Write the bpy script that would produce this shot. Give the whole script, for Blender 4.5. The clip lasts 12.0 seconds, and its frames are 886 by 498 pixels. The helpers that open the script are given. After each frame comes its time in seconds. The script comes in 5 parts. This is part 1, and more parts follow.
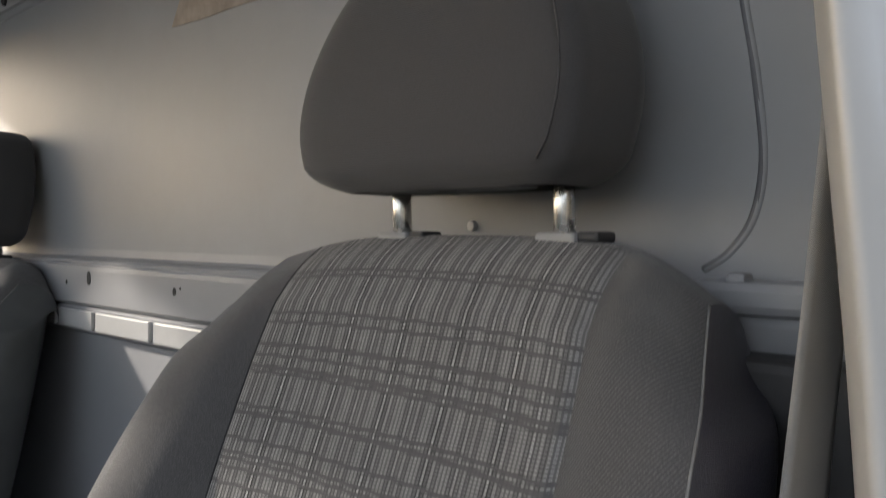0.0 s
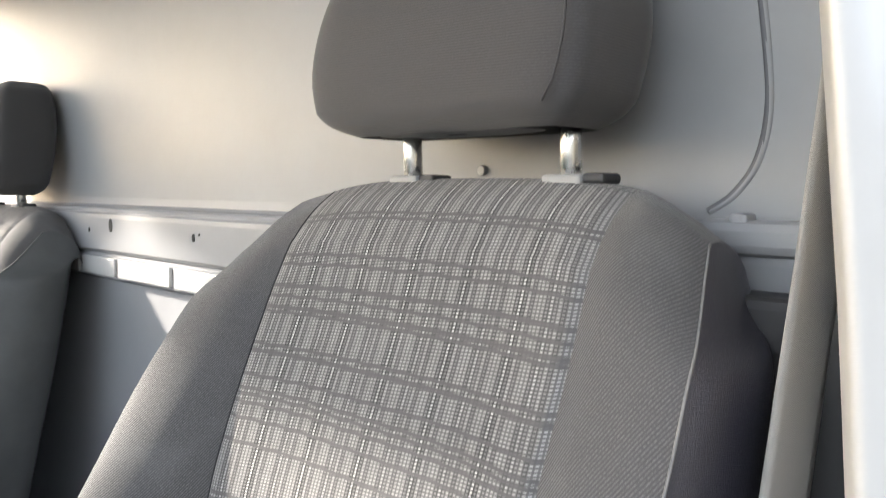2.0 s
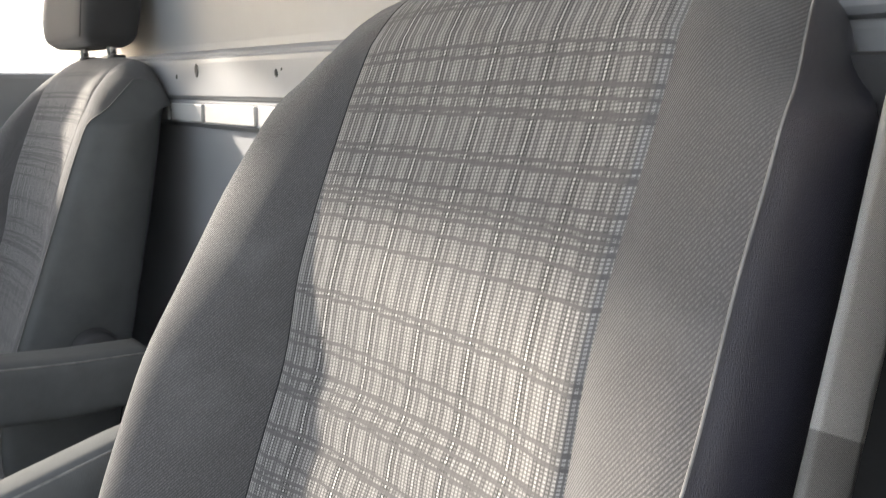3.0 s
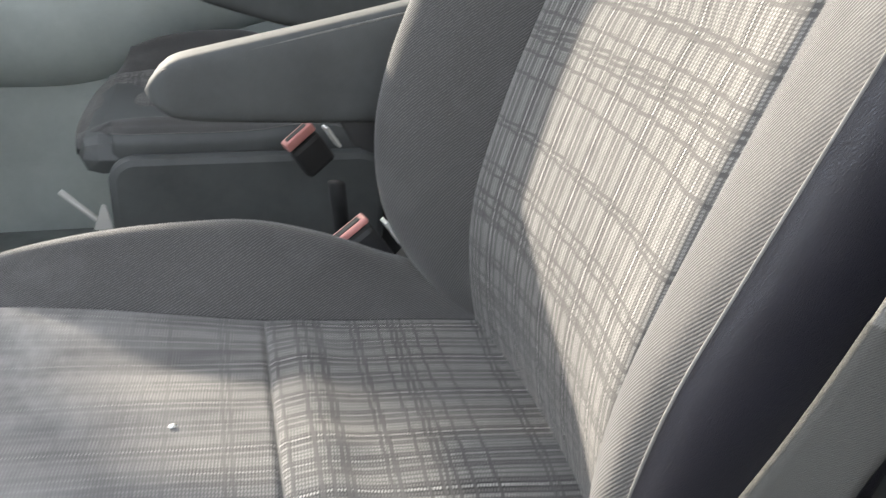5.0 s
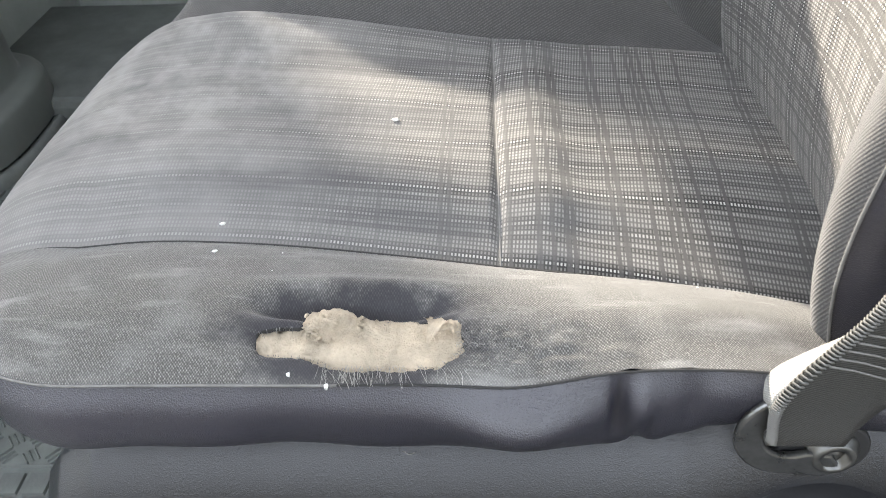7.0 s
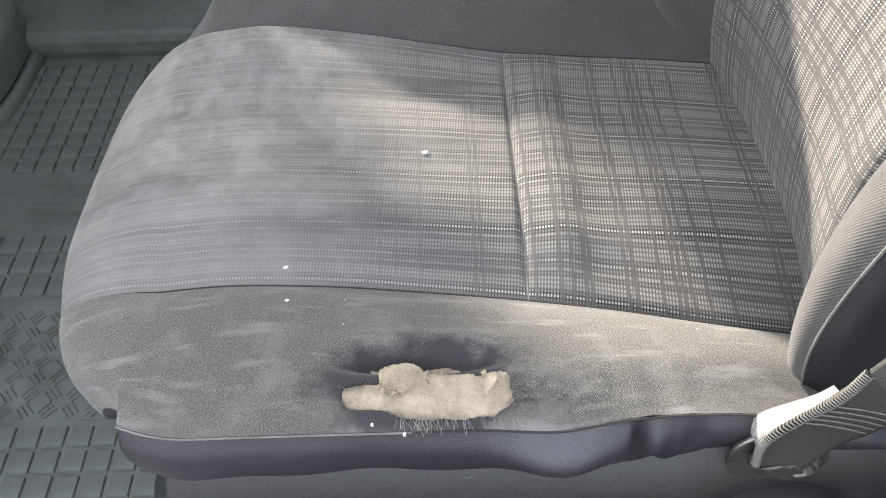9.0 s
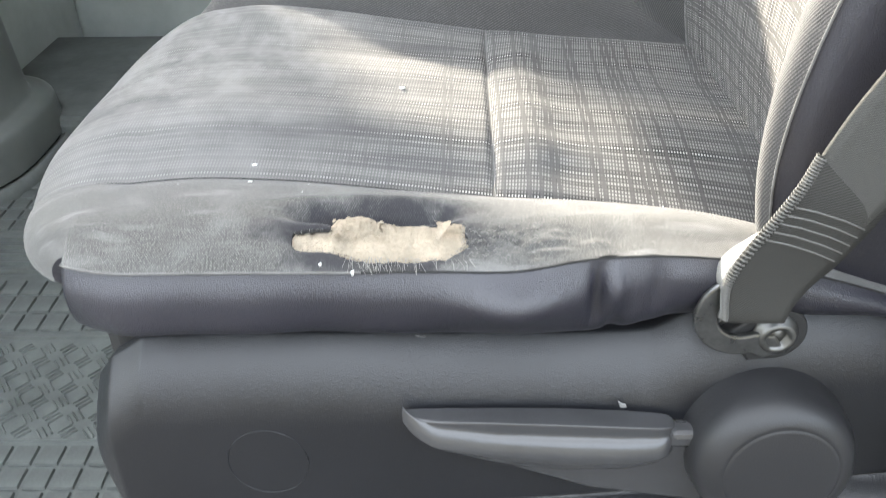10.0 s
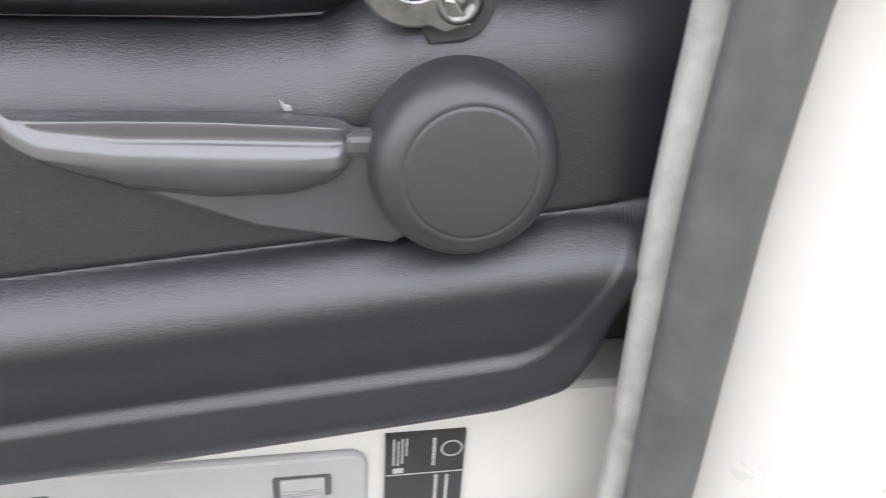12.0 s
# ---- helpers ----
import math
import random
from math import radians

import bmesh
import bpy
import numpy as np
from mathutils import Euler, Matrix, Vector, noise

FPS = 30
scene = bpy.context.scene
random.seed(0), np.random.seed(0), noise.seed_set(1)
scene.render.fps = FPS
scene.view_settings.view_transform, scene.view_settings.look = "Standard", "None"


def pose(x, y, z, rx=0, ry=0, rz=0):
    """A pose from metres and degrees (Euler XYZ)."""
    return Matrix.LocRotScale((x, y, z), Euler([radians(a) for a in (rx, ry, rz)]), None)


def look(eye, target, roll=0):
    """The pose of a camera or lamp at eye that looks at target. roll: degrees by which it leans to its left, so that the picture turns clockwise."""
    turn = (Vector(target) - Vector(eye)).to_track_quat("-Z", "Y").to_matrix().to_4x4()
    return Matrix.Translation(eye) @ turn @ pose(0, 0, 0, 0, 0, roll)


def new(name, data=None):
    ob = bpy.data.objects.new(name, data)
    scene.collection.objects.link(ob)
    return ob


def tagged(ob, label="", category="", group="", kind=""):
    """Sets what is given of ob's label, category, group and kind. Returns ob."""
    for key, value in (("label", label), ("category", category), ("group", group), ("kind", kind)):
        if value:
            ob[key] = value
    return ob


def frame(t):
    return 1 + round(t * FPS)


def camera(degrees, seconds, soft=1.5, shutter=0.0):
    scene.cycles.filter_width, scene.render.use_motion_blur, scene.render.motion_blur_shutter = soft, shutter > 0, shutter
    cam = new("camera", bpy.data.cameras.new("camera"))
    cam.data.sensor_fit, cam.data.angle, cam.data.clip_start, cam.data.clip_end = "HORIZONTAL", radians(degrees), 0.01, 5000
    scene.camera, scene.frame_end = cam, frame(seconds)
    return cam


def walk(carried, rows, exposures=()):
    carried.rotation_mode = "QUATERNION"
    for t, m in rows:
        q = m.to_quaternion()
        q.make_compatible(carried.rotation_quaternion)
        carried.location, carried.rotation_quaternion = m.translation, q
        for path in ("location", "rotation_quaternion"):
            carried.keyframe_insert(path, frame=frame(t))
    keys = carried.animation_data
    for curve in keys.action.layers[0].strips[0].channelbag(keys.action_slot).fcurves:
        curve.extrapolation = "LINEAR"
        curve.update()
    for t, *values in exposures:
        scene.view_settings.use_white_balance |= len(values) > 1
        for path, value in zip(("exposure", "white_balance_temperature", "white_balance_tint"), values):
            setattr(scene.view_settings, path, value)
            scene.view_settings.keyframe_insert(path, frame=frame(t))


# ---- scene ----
cam = camera(57.1, 12.0, soft=0.9, shutter=0.3)
PATH = [
    (0, (-0.187, -0.113, 1.031), (1.255, 1.272, 1.006), 0.6),
    (0.5, (-0.186, -0.111, 1.072), (1.27, 1.257, 1.168), 1.0),
    (1, (-0.189, -0.11, 1.081), (1.28, 1.246, 1.146), 0.9),
    (1.5, (-0.188, -0.113, 1.06), (1.258, 1.269, 1.045), 0.9),
    (2, (-0.19, -0.126, 1.024), (1.215, 1.29, 0.885), 0.6),
    (2.5, (-0.197, -0.127, 1.002), (1.138, 1.333, 0.71), -0.6),
    (2.7, (-0.196, -0.126, 0.985), (1.106, 1.353, 0.642), -0.7),
    (4.3, (-0.169, -0.170, 0.849), (0.641, 1.541, 0.193), 6.35),
    (4.5, (-0.169, -0.174, 0.844), (0.567, 1.53, 0.084), 5.75),
    (5, (-0.178, -0.193, 0.793), (0.322, 1.537, -0.078), 3.5),
    (5.5, (-0.189, -0.213, 0.757), (0.121, 1.534, -0.166), 2.7),
    (6, (-0.187, -0.237, 0.72), (-0.064, 1.486, -0.289), 1.3),
    (6.5, (-0.177, -0.243, 0.694), (-0.191, 1.412, -0.429), -0.4),
    (7, (-0.168, -0.213, 0.716), (-0.259, 1.349, -0.53), -2.6),
    (7.2, (-0.17, -0.196, 0.729), (-0.269, 1.304, -0.59), -3.4),
    (8.8, (-0.212, -0.184, 0.843), (-0.202, 1.148, -0.649), -1.4),
    (9, (-0.217, -0.195, 0.845), (-0.2, 1.147, -0.638), -1.1),
    (9.5, (-0.203, -0.242, 0.792), (-0.208, 1.248, -0.543), -1.3),
    (10, (-0.18, -0.317, 0.699), (-0.222, 1.328, -0.439), -1.2),
    (10.3, (-0.174, -0.339, 0.675), (-0.228, 1.307, -0.46), 0.2),
    (10.5, (-0.16, -0.365, 0.63), (-0.217, 1.368, -0.368), -0.5),
    (11, (-0.153, -0.341, 0.594), (-0.167, 1.276, -0.583), -0.1),
    (11.5, (-0.124, -0.346, 0.529), (0.004, 1.309, -0.585), 0.7),
    (12, (-0.077, -0.343, 0.507), (0.241, 1.315, -0.567), 3.7),
]
EXPOSURES = [(0, 1.45, 6630, 12), (0.5, 2.35, 6480, 11), (1.5, 2.65, 6530, 11), (2.0, 2.8, 6630, 11), (2.5, 2.65, 6730, 11), (4.5, 2.25, 6750, 10), (5, 2.6, 6800, 9), (5.5, 2.86, 6850, 9), (7, 2.85, 6880, 9), (9, 2.68, 6880, 10), (9.5, 2.9, 6830, 10), (10, 3.2, 6830, 7), (10.5, 3.4, 6930, 7), (11, 4.15, 7030, 10), (11.5, 4.1, 7030, 13), (12, 3.6, 7080, 14)]
walk(cam, [(t, look(eye, target, roll)) for t, eye, target, roll in PATH],
     EXPOSURES)

# ---- light ----
SUN_EL, SUN_AZ = 22.0, 61.5           # height, and angle from straight ahead towards the passenger side
world = bpy.data.worlds.new("sky_world")
scene.world = world
world.use_nodes = True
wn = world.node_tree.nodes
sky = wn.new("ShaderNodeTexSky")
sky.sky_type = "NISHITA"
sky.sun_disc = False
sky.dust_density, sky.air_density, sky.ozone_density = 1.8, 1.0, 1.0
sky.sun_elevation = radians(SUN_EL)
to_sun = Vector((-math.cos(radians(SUN_AZ)), math.sin(radians(SUN_AZ)), 0)) * math.cos(radians(SUN_EL)) + Vector((0, 0, math.sin(radians(SUN_EL))))
sky.sun_rotation = math.atan2(to_sun.x, to_sun.y)
haze = wn.new("ShaderNodeMix")          # thin even cloud over the blue sky
haze.data_type = "RGBA"
haze.inputs[0].default_value = 0.5
haze.inputs[7].default_value = (5.0, 5.12, 5.35, 1)
world.node_tree.links.new(sky.outputs[0], haze.inputs[6])
world.node_tree.links.new(haze.outputs[2], wn["Background"].inputs[0])
wn["Background"].inputs[1].default_value = 0.15
sun = new("sun", bpy.data.lights.new("sun", "SUN"))
sun.data.energy, sun.data.angle, sun.data.color = 2.1, radians(2.6), (1.0, 0.93, 0.83)
sun.matrix_world = look((0, 0, 0), -to_sun)


# ---- materials ----
def mat(name, base=(0.5, 0.5, 0.5), rough=0.6, metal=0.0, grain_size=400.0, stain=0.0, stain_size=6.0, bump=0.0, spec=0.5, coords="Object"):
    m = bpy.data.materials.new(name)
    m.use_nodes = True
    nt = m.node_tree
    n, l = nt.nodes, nt.links
    b = n["Principled BSDF"]
    b.inputs["Roughness"].default_value = rough
    b.inputs["Metallic"].default_value = metal
    b.inputs["Specular IOR Level"].default_value = spec
    b.inputs["Base Color"].default_value = (*base, 1)
    tc = n.new("ShaderNodeTexCoord")
    col = None
    if stain:
        a = n.new("ShaderNodeTexNoise")
        a.inputs["Scale"].default_value, a.inputs["Detail"].default_value, a.inputs["Roughness"].default_value = stain_size, 6, 0.65
        l.new(tc.outputs[coords], a.inputs["Vector"])
        r = n.new("ShaderNodeMapRange")
        r.inputs[1].default_value, r.inputs[2].default_value = 0.3, 0.72
        r.inputs[3].default_value, r.inputs[4].default_value = 1 - stain, 1 + stain
        l.new(a.outputs[0], r.inputs[0])
        mul = n.new("ShaderNodeVectorMath")
        mul.operation = "SCALE"
        mul.inputs[0].default_value = base
        l.new(r.outputs[0], mul.inputs["Scale"])
        col = mul.outputs[0]
        l.new(col, b.inputs["Base Color"])
        rr = n.new("ShaderNodeMapRange")
        rr.inputs[3].default_value, rr.inputs[4].default_value = max(0.05, rough - 0.1), min(1, rough + 0.1)
        l.new(a.outputs[0], rr.inputs[0])
        l.new(rr.outputs[0], b.inputs["Roughness"])
    if bump:
        g = n.new("ShaderNodeTexNoise")
        g.inputs["Scale"].default_value, g.inputs["Detail"].default_value = grain_size, 3
        l.new(tc.outputs[coords], g.inputs["Vector"])
        bp = n.new("ShaderNodeBump")
        bp.inputs["Strength"].default_value, bp.inputs["Distance"].default_value = bump, 0.001
        l.new(g.outputs[0], bp.inputs["Height"])
        l.new(bp.outputs[0], b.inputs["Normal"])
    return m


class Net:
    """Small helper to write node maths as calls."""
    def __init__(self, m):
        self.n, self.l = m.node_tree.nodes, m.node_tree.links

    def math(self, op, a, b=0.0, c=0.0):
        k = self.n.new("ShaderNodeMath")
        k.operation = op
        for i, v in enumerate((a, b, c)):
            if isinstance(v, (int, float)):
                k.inputs[i].default_value = v
            else:
                self.l.new(v, k.inputs[i])
        return k.outputs[0]

    def steps(self, value, stops, hard=True):
        k = self.n.new("ShaderNodeValToRGB")
        k.color_ramp.interpolation = "CONSTANT" if hard else "LINEAR"
        e = k.color_ramp.elements
        e[0].position, e[1].position = stops[0][0], stops[-1][0]
        for p, v in stops[1:-1]:
            e.new(p)
        for el, (p, v) in zip(sorted(e, key=lambda q: q.position), stops):
            el.color = (v, v, v, 1)
        self.l.new(value, k.inputs[0])
        return k.outputs[0]

    def noise(self, vec, scale, detail=4.0, rough=0.6):
        k = self.n.new("ShaderNodeTexNoise")
        k.inputs["Scale"].default_value, k.inputs["Detail"].default_value, k.inputs["Roughness"].default_value = scale, detail, rough
        self.l.new(vec, k.inputs["Vector"])
        return k.outputs[0]

    def span(self, v, a, b, c, d):
        k = self.n.new("ShaderNodeMapRange")
        for i, x in enumerate((a, b, c, d)):
            k.inputs[i + 1].default_value = x
        self.l.new(v, k.inputs[0])
        return k.outputs[0]

    def blend(self, f, a, b):
        k = self.n.new("ShaderNodeMix")
        k.data_type = "RGBA"
        for sock, v in ((k.inputs[0], f), (k.inputs[6], a), (k.inputs[7], b)):
            if isinstance(v, tuple):
                sock.default_value = (*v, 1)
            elif isinstance(v, (int, float)):
                sock.default_value = v
            else:
                self.l.new(v, sock)
        return k.outputs[2]


def plaid(name, worn=False):
    """Woven plaid: columns of pale dashes on a dark ground, a bright column with dark edges every 48 mm, plain grey cross bands in pairs; UV in metres."""
    m = mat(name, rough=0.9, spec=0.25)
    g = Net(m)
    tc = g.n.new("ShaderNodeTexCoord")
    uv = g.n.new("ShaderNodeSeparateXYZ")
    g.l.new(tc.outputs["UV"], uv.inputs[0])
    u, v = uv.outputs[0], uv.outputs[1]
    wob = g.math("MULTIPLY", g.math("SUBTRACT", g.noise(tc.outputs["UV"], 14.0, 2.0), 0.5), 0.0014)
    u, v = g.math("ADD", u, wob), g.math("ADD", v, wob)
    period, count = 0.0479, 16
    fu = g.math("FRACT", g.math("ADD", g.math("DIVIDE", u, period), 100 + 0.5 / count + (0.63 if worn else 0.0)))
    level = (1.0, 0.30, 0.38, 0.48, 0.40, 0.24, 0.44, 0.30, 0.66, 0.28, 0.40, 0.48, 0.42, 0.26, 0.52, 0.28)
    tone = g.steps(fu, [(k / count, a) for k, a in enumerate(level)])
    edge = (0.12, 0.25, 1.0, 1.0, 0.85, 0.4, 1.0, 0.5, 0.6, 0.35, 1.0, 1.0, 0.95, 0.45, 1.0, 0.15)
    shade = g.steps(fu, [(k / count, a) for k, a in enumerate(edge)])
    cu = g.math("COSINE", g.math("MULTIPLY", g.math("SUBTRACT", g.math("MULTIPLY", fu, count), 0.5), 2 * math.pi))
    wide = g.span(cu, -0.62, 0.05, 0.0, 1.0)
    cv = g.math("SINE", g.math("ADD", g.math("MULTIPLY", v, 2 * math.pi / 0.0021), g.math("MULTIPLY", u, 260.0)))
    tall = g.span(cv, -0.45, 0.35, 0.0, 1.0)
    thread = g.math("MULTIPLY", g.math("MULTIPLY", wide, tall), tone)
    fv = g.math("FRACT", g.math("ADD", g.math("DIVIDE", g.math("SUBTRACT", v, 0.4), 0.209), 10.0))
    masks = []
    for places in ((0.0062, 0.0143, 0.031, 0.0387, 0.0678, 0.0728, 0.1096, 0.1254), (0.1361, 0.1421, 0.1464, 0.1561, 0.1735, 0.1786, 0.2035, 0.2070)):
        stops = [(0.0, 0.0)]
        for p in places:
            stops += [((p - 0.0013) / 0.209, 1.0), ((p + 0.0013) / 0.209, 0.0)]
        masks.append(g.steps(fv, stops))
    band = g.math("MAXIMUM", masks[0], masks[1])
    patchy = g.span(g.noise(tc.outputs["UV"], 70.0, 4.0), 0.3, 0.7, 0.62, 1.12)
    thread = g.math("MULTIPLY", thread, patchy)
    if worn:
        wear = g.math("ADD", g.span(v, 0.20, 0.40, 0.0, 0.9), g.math("SUBTRACT", g.noise(tc.outputs["UV"], 16.0, 5.0, 0.65), 0.5))
        wear = g.span(wear, 0.0, 0.9, 0.0, 0.8)
        thread = g.math("MULTIPLY", thread, g.math("SUBTRACT", 1.0, g.math("MULTIPLY", wear, 0.55)))
        band = g.math("MULTIPLY", band, g.math("SUBTRACT", 1.0, wear))
    cross = g.span(cv, -0.6, 0.6, 0.72, 1.0)
    ground = g.math("MULTIPLY", cross, shade)
    colour = g.blend(ground, (0.028, 0.027, 0.027), (0.135, 0.130, 0.125))
    colour = g.blend(thread, colour, (0.60, 0.585, 0.555))
    colour = g.blend(g.math("MULTIPLY", band, 0.92), colour, (0.088, 0.085, 0.082))
    if worn:
        colour = g.blend(g.math("MULTIPLY", wear, 0.75), colour, (0.238, 0.232, 0.226))
    patches = g.noise(tc.outputs["UV"], 13.0, 6.0, 0.62)
    colour = g.blend(g.span(patches, 0.45, 0.75, 0.0, 0.35 if worn else 0.1), colour, (0.20, 0.198, 0.194))
    colour = g.blend(g.span(g.noise(tc.outputs["UV"], 7.0, 3.0), 0.4, 0.65, 0.0, 0.22 if worn else 0.1), colour, (0.10, 0.097, 0.098))
    if worn:
        streaks = g.n.new("ShaderNodeMapping")      # grime rubbed in along the seat
        streaks.inputs["Scale"].default_value = (30.0, 5.0, 1.0)
        g.l.new(tc.outputs["UV"], streaks.inputs["Vector"])
        rub = g.noise(streaks.outputs[0], 1.0, 4.0, 0.6)
        colour = g.blend(g.math("MULTIPLY", g.span(rub, 0.5, 0.68, 0.0, 0.6), g.span(v, 0.12, 0.26, 0.0, 1.0)), colour, (0.075, 0.073, 0.076))
        spot = g.math("MULTIPLY", g.span(v, 0.30, 0.40, 0.0, 1.0), g.span(g.noise(tc.outputs["UV"], 22.0, 7.0, 0.68), 0.42, 0.70, 0.0, 0.62))
        spot = g.math("MULTIPLY", spot, g.span(u, -0.09, 0.0, 0.25, 1.0))
        colour = g.blend(spot, colour, (0.37, 0.360, 0.350))
    g.l.new(colour, g.n["Principled BSDF"].inputs["Base Color"])
    bp = g.n.new("ShaderNodeBump")
    bp.inputs["Strength"].default_value, bp.inputs["Distance"].default_value = 0.4, 0.0006
    g.l.new(thread, bp.inputs["Height"])
    g.l.new(bp.outputs[0], g.n["Principled BSDF"].inputs["Normal"])
    g.n["Principled BSDF"].inputs["Sheen Weight"].default_value = 0.08
    return m


def twill(name, base, light, pitch=0.0017, angle=32.0, dust=0.0, dust_size=9.0, basket=False, grime_shade=None):
    """Plain cloth with slanting ribs; UV in metres."""
    m = mat(name, rough=0.85, spec=0.3)
    g = Net(m)
    tc = g.n.new("ShaderNodeTexCoord")
    uv = g.n.new("ShaderNodeSeparateXYZ")
    g.l.new(tc.outputs["UV"], uv.inputs[0])
    a = radians(angle)
    d = g.math("ADD", g.math("MULTIPLY", uv.outputs[0], math.cos(a)), g.math("MULTIPLY", uv.outputs[1], math.sin(a)))
    d = g.math("ADD", d, g.math("MULTIPLY", g.noise(tc.outputs["UV"], 30.0, 2.0), 0.0012))
    rib = g.span(g.math("SINE", g.math("MULTIPLY", d, 2 * math.pi / pitch)), -0.8, 0.8, 0.0, 1.0)
    if basket:
        e = g.math("SUBTRACT", g.math("MULTIPLY", uv.outputs[0], math.cos(a)), g.math("MULTIPLY", uv.outputs[1], math.sin(a)))
        e = g.math("ADD", e, g.math("MULTIPLY", g.noise(tc.outputs["UV"], 34.0, 2.0), 0.0012))
        rib = g.span(g.math("ADD", g.math("SINE", g.math("MULTIPLY", d, 2 * math.pi / pitch)), g.math("SINE", g.math("MULTIPLY", e, 2 * math.pi / pitch))), -0.9, 1.5, 0.0, 1.0)
    fine = g.noise(tc.outputs["UV"], 900.0, 2.0)
    colour = g.blend(g.math("MULTIPLY", rib, g.span(fine, 0.38, 0.62, 0.1, 1.0)), base, light)
    colour = g.blend(g.span(g.noise(tc.outputs["UV"], dust_size, 6.0, 0.6), 0.5, 0.72, 0.0, 0.2 + dust), colour, (0.24, 0.238, 0.232))
    if grime_shade:
        smear = g.n.new("ShaderNodeMapping")        # pale dust smeared along the edge of the seat
        smear.inputs["Scale"].default_value = (75.0, 14.0, 1.0)
        g.l.new(tc.outputs["UV"], smear.inputs["Vector"])
        colour = g.blend(g.span(g.noise(smear.outputs[0], 1.0, 5.0, 0.6), 0.54, 0.72, 0.0, 0.55), colour, (0.30, 0.297, 0.288))
        # greasy dirt round one spot, with the sagging fold's shade painted in: centre x, y and half sizes
        xyz = g.n.new("ShaderNodeSeparateXYZ")
        g.l.new(tc.outputs["Object"], xyz.inputs[0])
        ex = g.math("POWER", g.math("ABSOLUTE", g.math("DIVIDE", g.math("SUBTRACT", xyz.outputs[0], grime_shade[0]), grime_shade[2])), 2.0)
        ey = g.math("POWER", g.math("ABSOLUTE", g.math("DIVIDE", g.math("SUBTRACT", xyz.outputs[1], grime_shade[1]), grime_shade[3])), 2.0)
        far = g.math("ADD", g.math("ADD", ex, ey), g.span(g.noise(tc.outputs["Object"], 60.0, 4.0, 0.6), 0.3, 0.7, -0.45, 0.45))
        colour = g.blend(g.span(far, 0.60, 1.25, 0.85, 0.0), colour, (0.026, 0.025, 0.031))
    g.l.new(colour, g.n["Principled BSDF"].inputs["Base Color"])
    bp = g.n.new("ShaderNodeBump")
    bp.inputs["Strength"].default_value, bp.inputs["Distance"].default_value = 0.3, 0.0006
    g.l.new(rib, bp.inputs["Height"])
    g.l.new(bp.outputs[0], g.n["Principled BSDF"].inputs["Normal"])
    g.n["Principled BSDF"].inputs["Sheen Weight"].default_value = 0.2
    return m


def grained(name, base, rough, spec, cell, stretch, depth, stain=0.15):
    """Moulded leather-like grain: small cells drawn out along x, with faint scuffs."""
    m = mat(name, base, rough=rough, spec=spec, stain=stain, stain_size=9)
    g = Net(m)
    tc = g.n.new("ShaderNodeTexCoord")
    mp = g.n.new("ShaderNodeMapping")
    mp.inputs["Scale"].default_value = (1 / (cell * stretch), 1 / cell, 1 / cell)
    g.l.new(tc.outputs["Object"], mp.inputs["Vector"])
    warp = g.n.new("ShaderNodeVectorMath")
    warp.operation = "ADD"
    nz = g.n.new("ShaderNodeTexNoise")
    nz.inputs["Scale"].default_value, nz.inputs["Detail"].default_value = 0.8, 2
    g.l.new(mp.outputs[0], nz.inputs["Vector"])
    g.l.new(mp.outputs[0], warp.inputs[0])
    g.l.new(nz.outputs["Color"], warp.inputs[1])
    vo = g.n.new("ShaderNodeTexVoronoi")
    vo.feature = "DISTANCE_TO_EDGE"
    vo.inputs["Scale"].default_value = 1.0
    g.l.new(warp.outputs[0], vo.inputs["Vector"])
    height = g.math("ADD", g.span(vo.outputs["Distance"], 0.0, 0.3, 0.0, 1.0), g.math("MULTIPLY", g.noise(mp.outputs[0], 0.45, 3.0), 1.2))
    bp = g.n.new("ShaderNodeBump")
    bp.inputs["Strength"].default_value, bp.inputs["Distance"].default_value = 0.7, depth
    g.l.new(height, bp.inputs["Height"])
    g.l.new(bp.outputs[0], g.n["Principled BSDF"].inputs["Normal"])
    return m


M_PLAID = plaid("plaid_cloth")
M_PLAID_WORN = plaid("plaid_cloth_worn", worn=True)
M_TWILL = twill("grey_twill", (0.056, 0.054, 0.054), (0.130, 0.126, 0.122), pitch=0.0017)
M_TWILL_WORN = twill("grey_twill_worn", (0.060, 0.058, 0.055), (0.275, 0.267, 0.250), pitch=0.0011, angle=-52.0, dust=0.2, dust_size=24.0, basket=True, grime_shade=(-0.056, -0.190, 0.060, 0.031))
M_HEAD = twill("headrest_cloth", (0.050, 0.048, 0.048), (0.064, 0.062, 0.061), pitch=0.0017, angle=88.0, dust=-0.17)
M_SIDE = grained("black_leathercloth", (0.024, 0.0232, 0.033), 0.32, 0.9, 0.0012, 1.0, 0.0002, stain=0.25)
M_TRIM = grained("grained_black_plastic", (0.0130, 0.0138, 0.0170), 0.33, 0.66, 0.0007, 2.6, 0.00008)
M_LEVER = mat("smooth_black_plastic", (0.055, 0.055, 0.058), rough=0.24, spec=0.8, stain=0.12, stain_size=20, bump=0.08, grain_size=500)
M_KNOB = mat("matt_black_plastic", (0.024, 0.024, 0.026), rough=0.42, stain=0.05, stain_size=20, bump=0.12, grain_size=900)
M_DARK = mat("dark_plastic", (0.03, 0.03, 0.031), rough=0.6, stain=0.2, stain_size=12)
M_PIPE = mat("piping_thread", (0.17, 0.167, 0.16), rough=0.8, stain=0.3, stain_size=90)
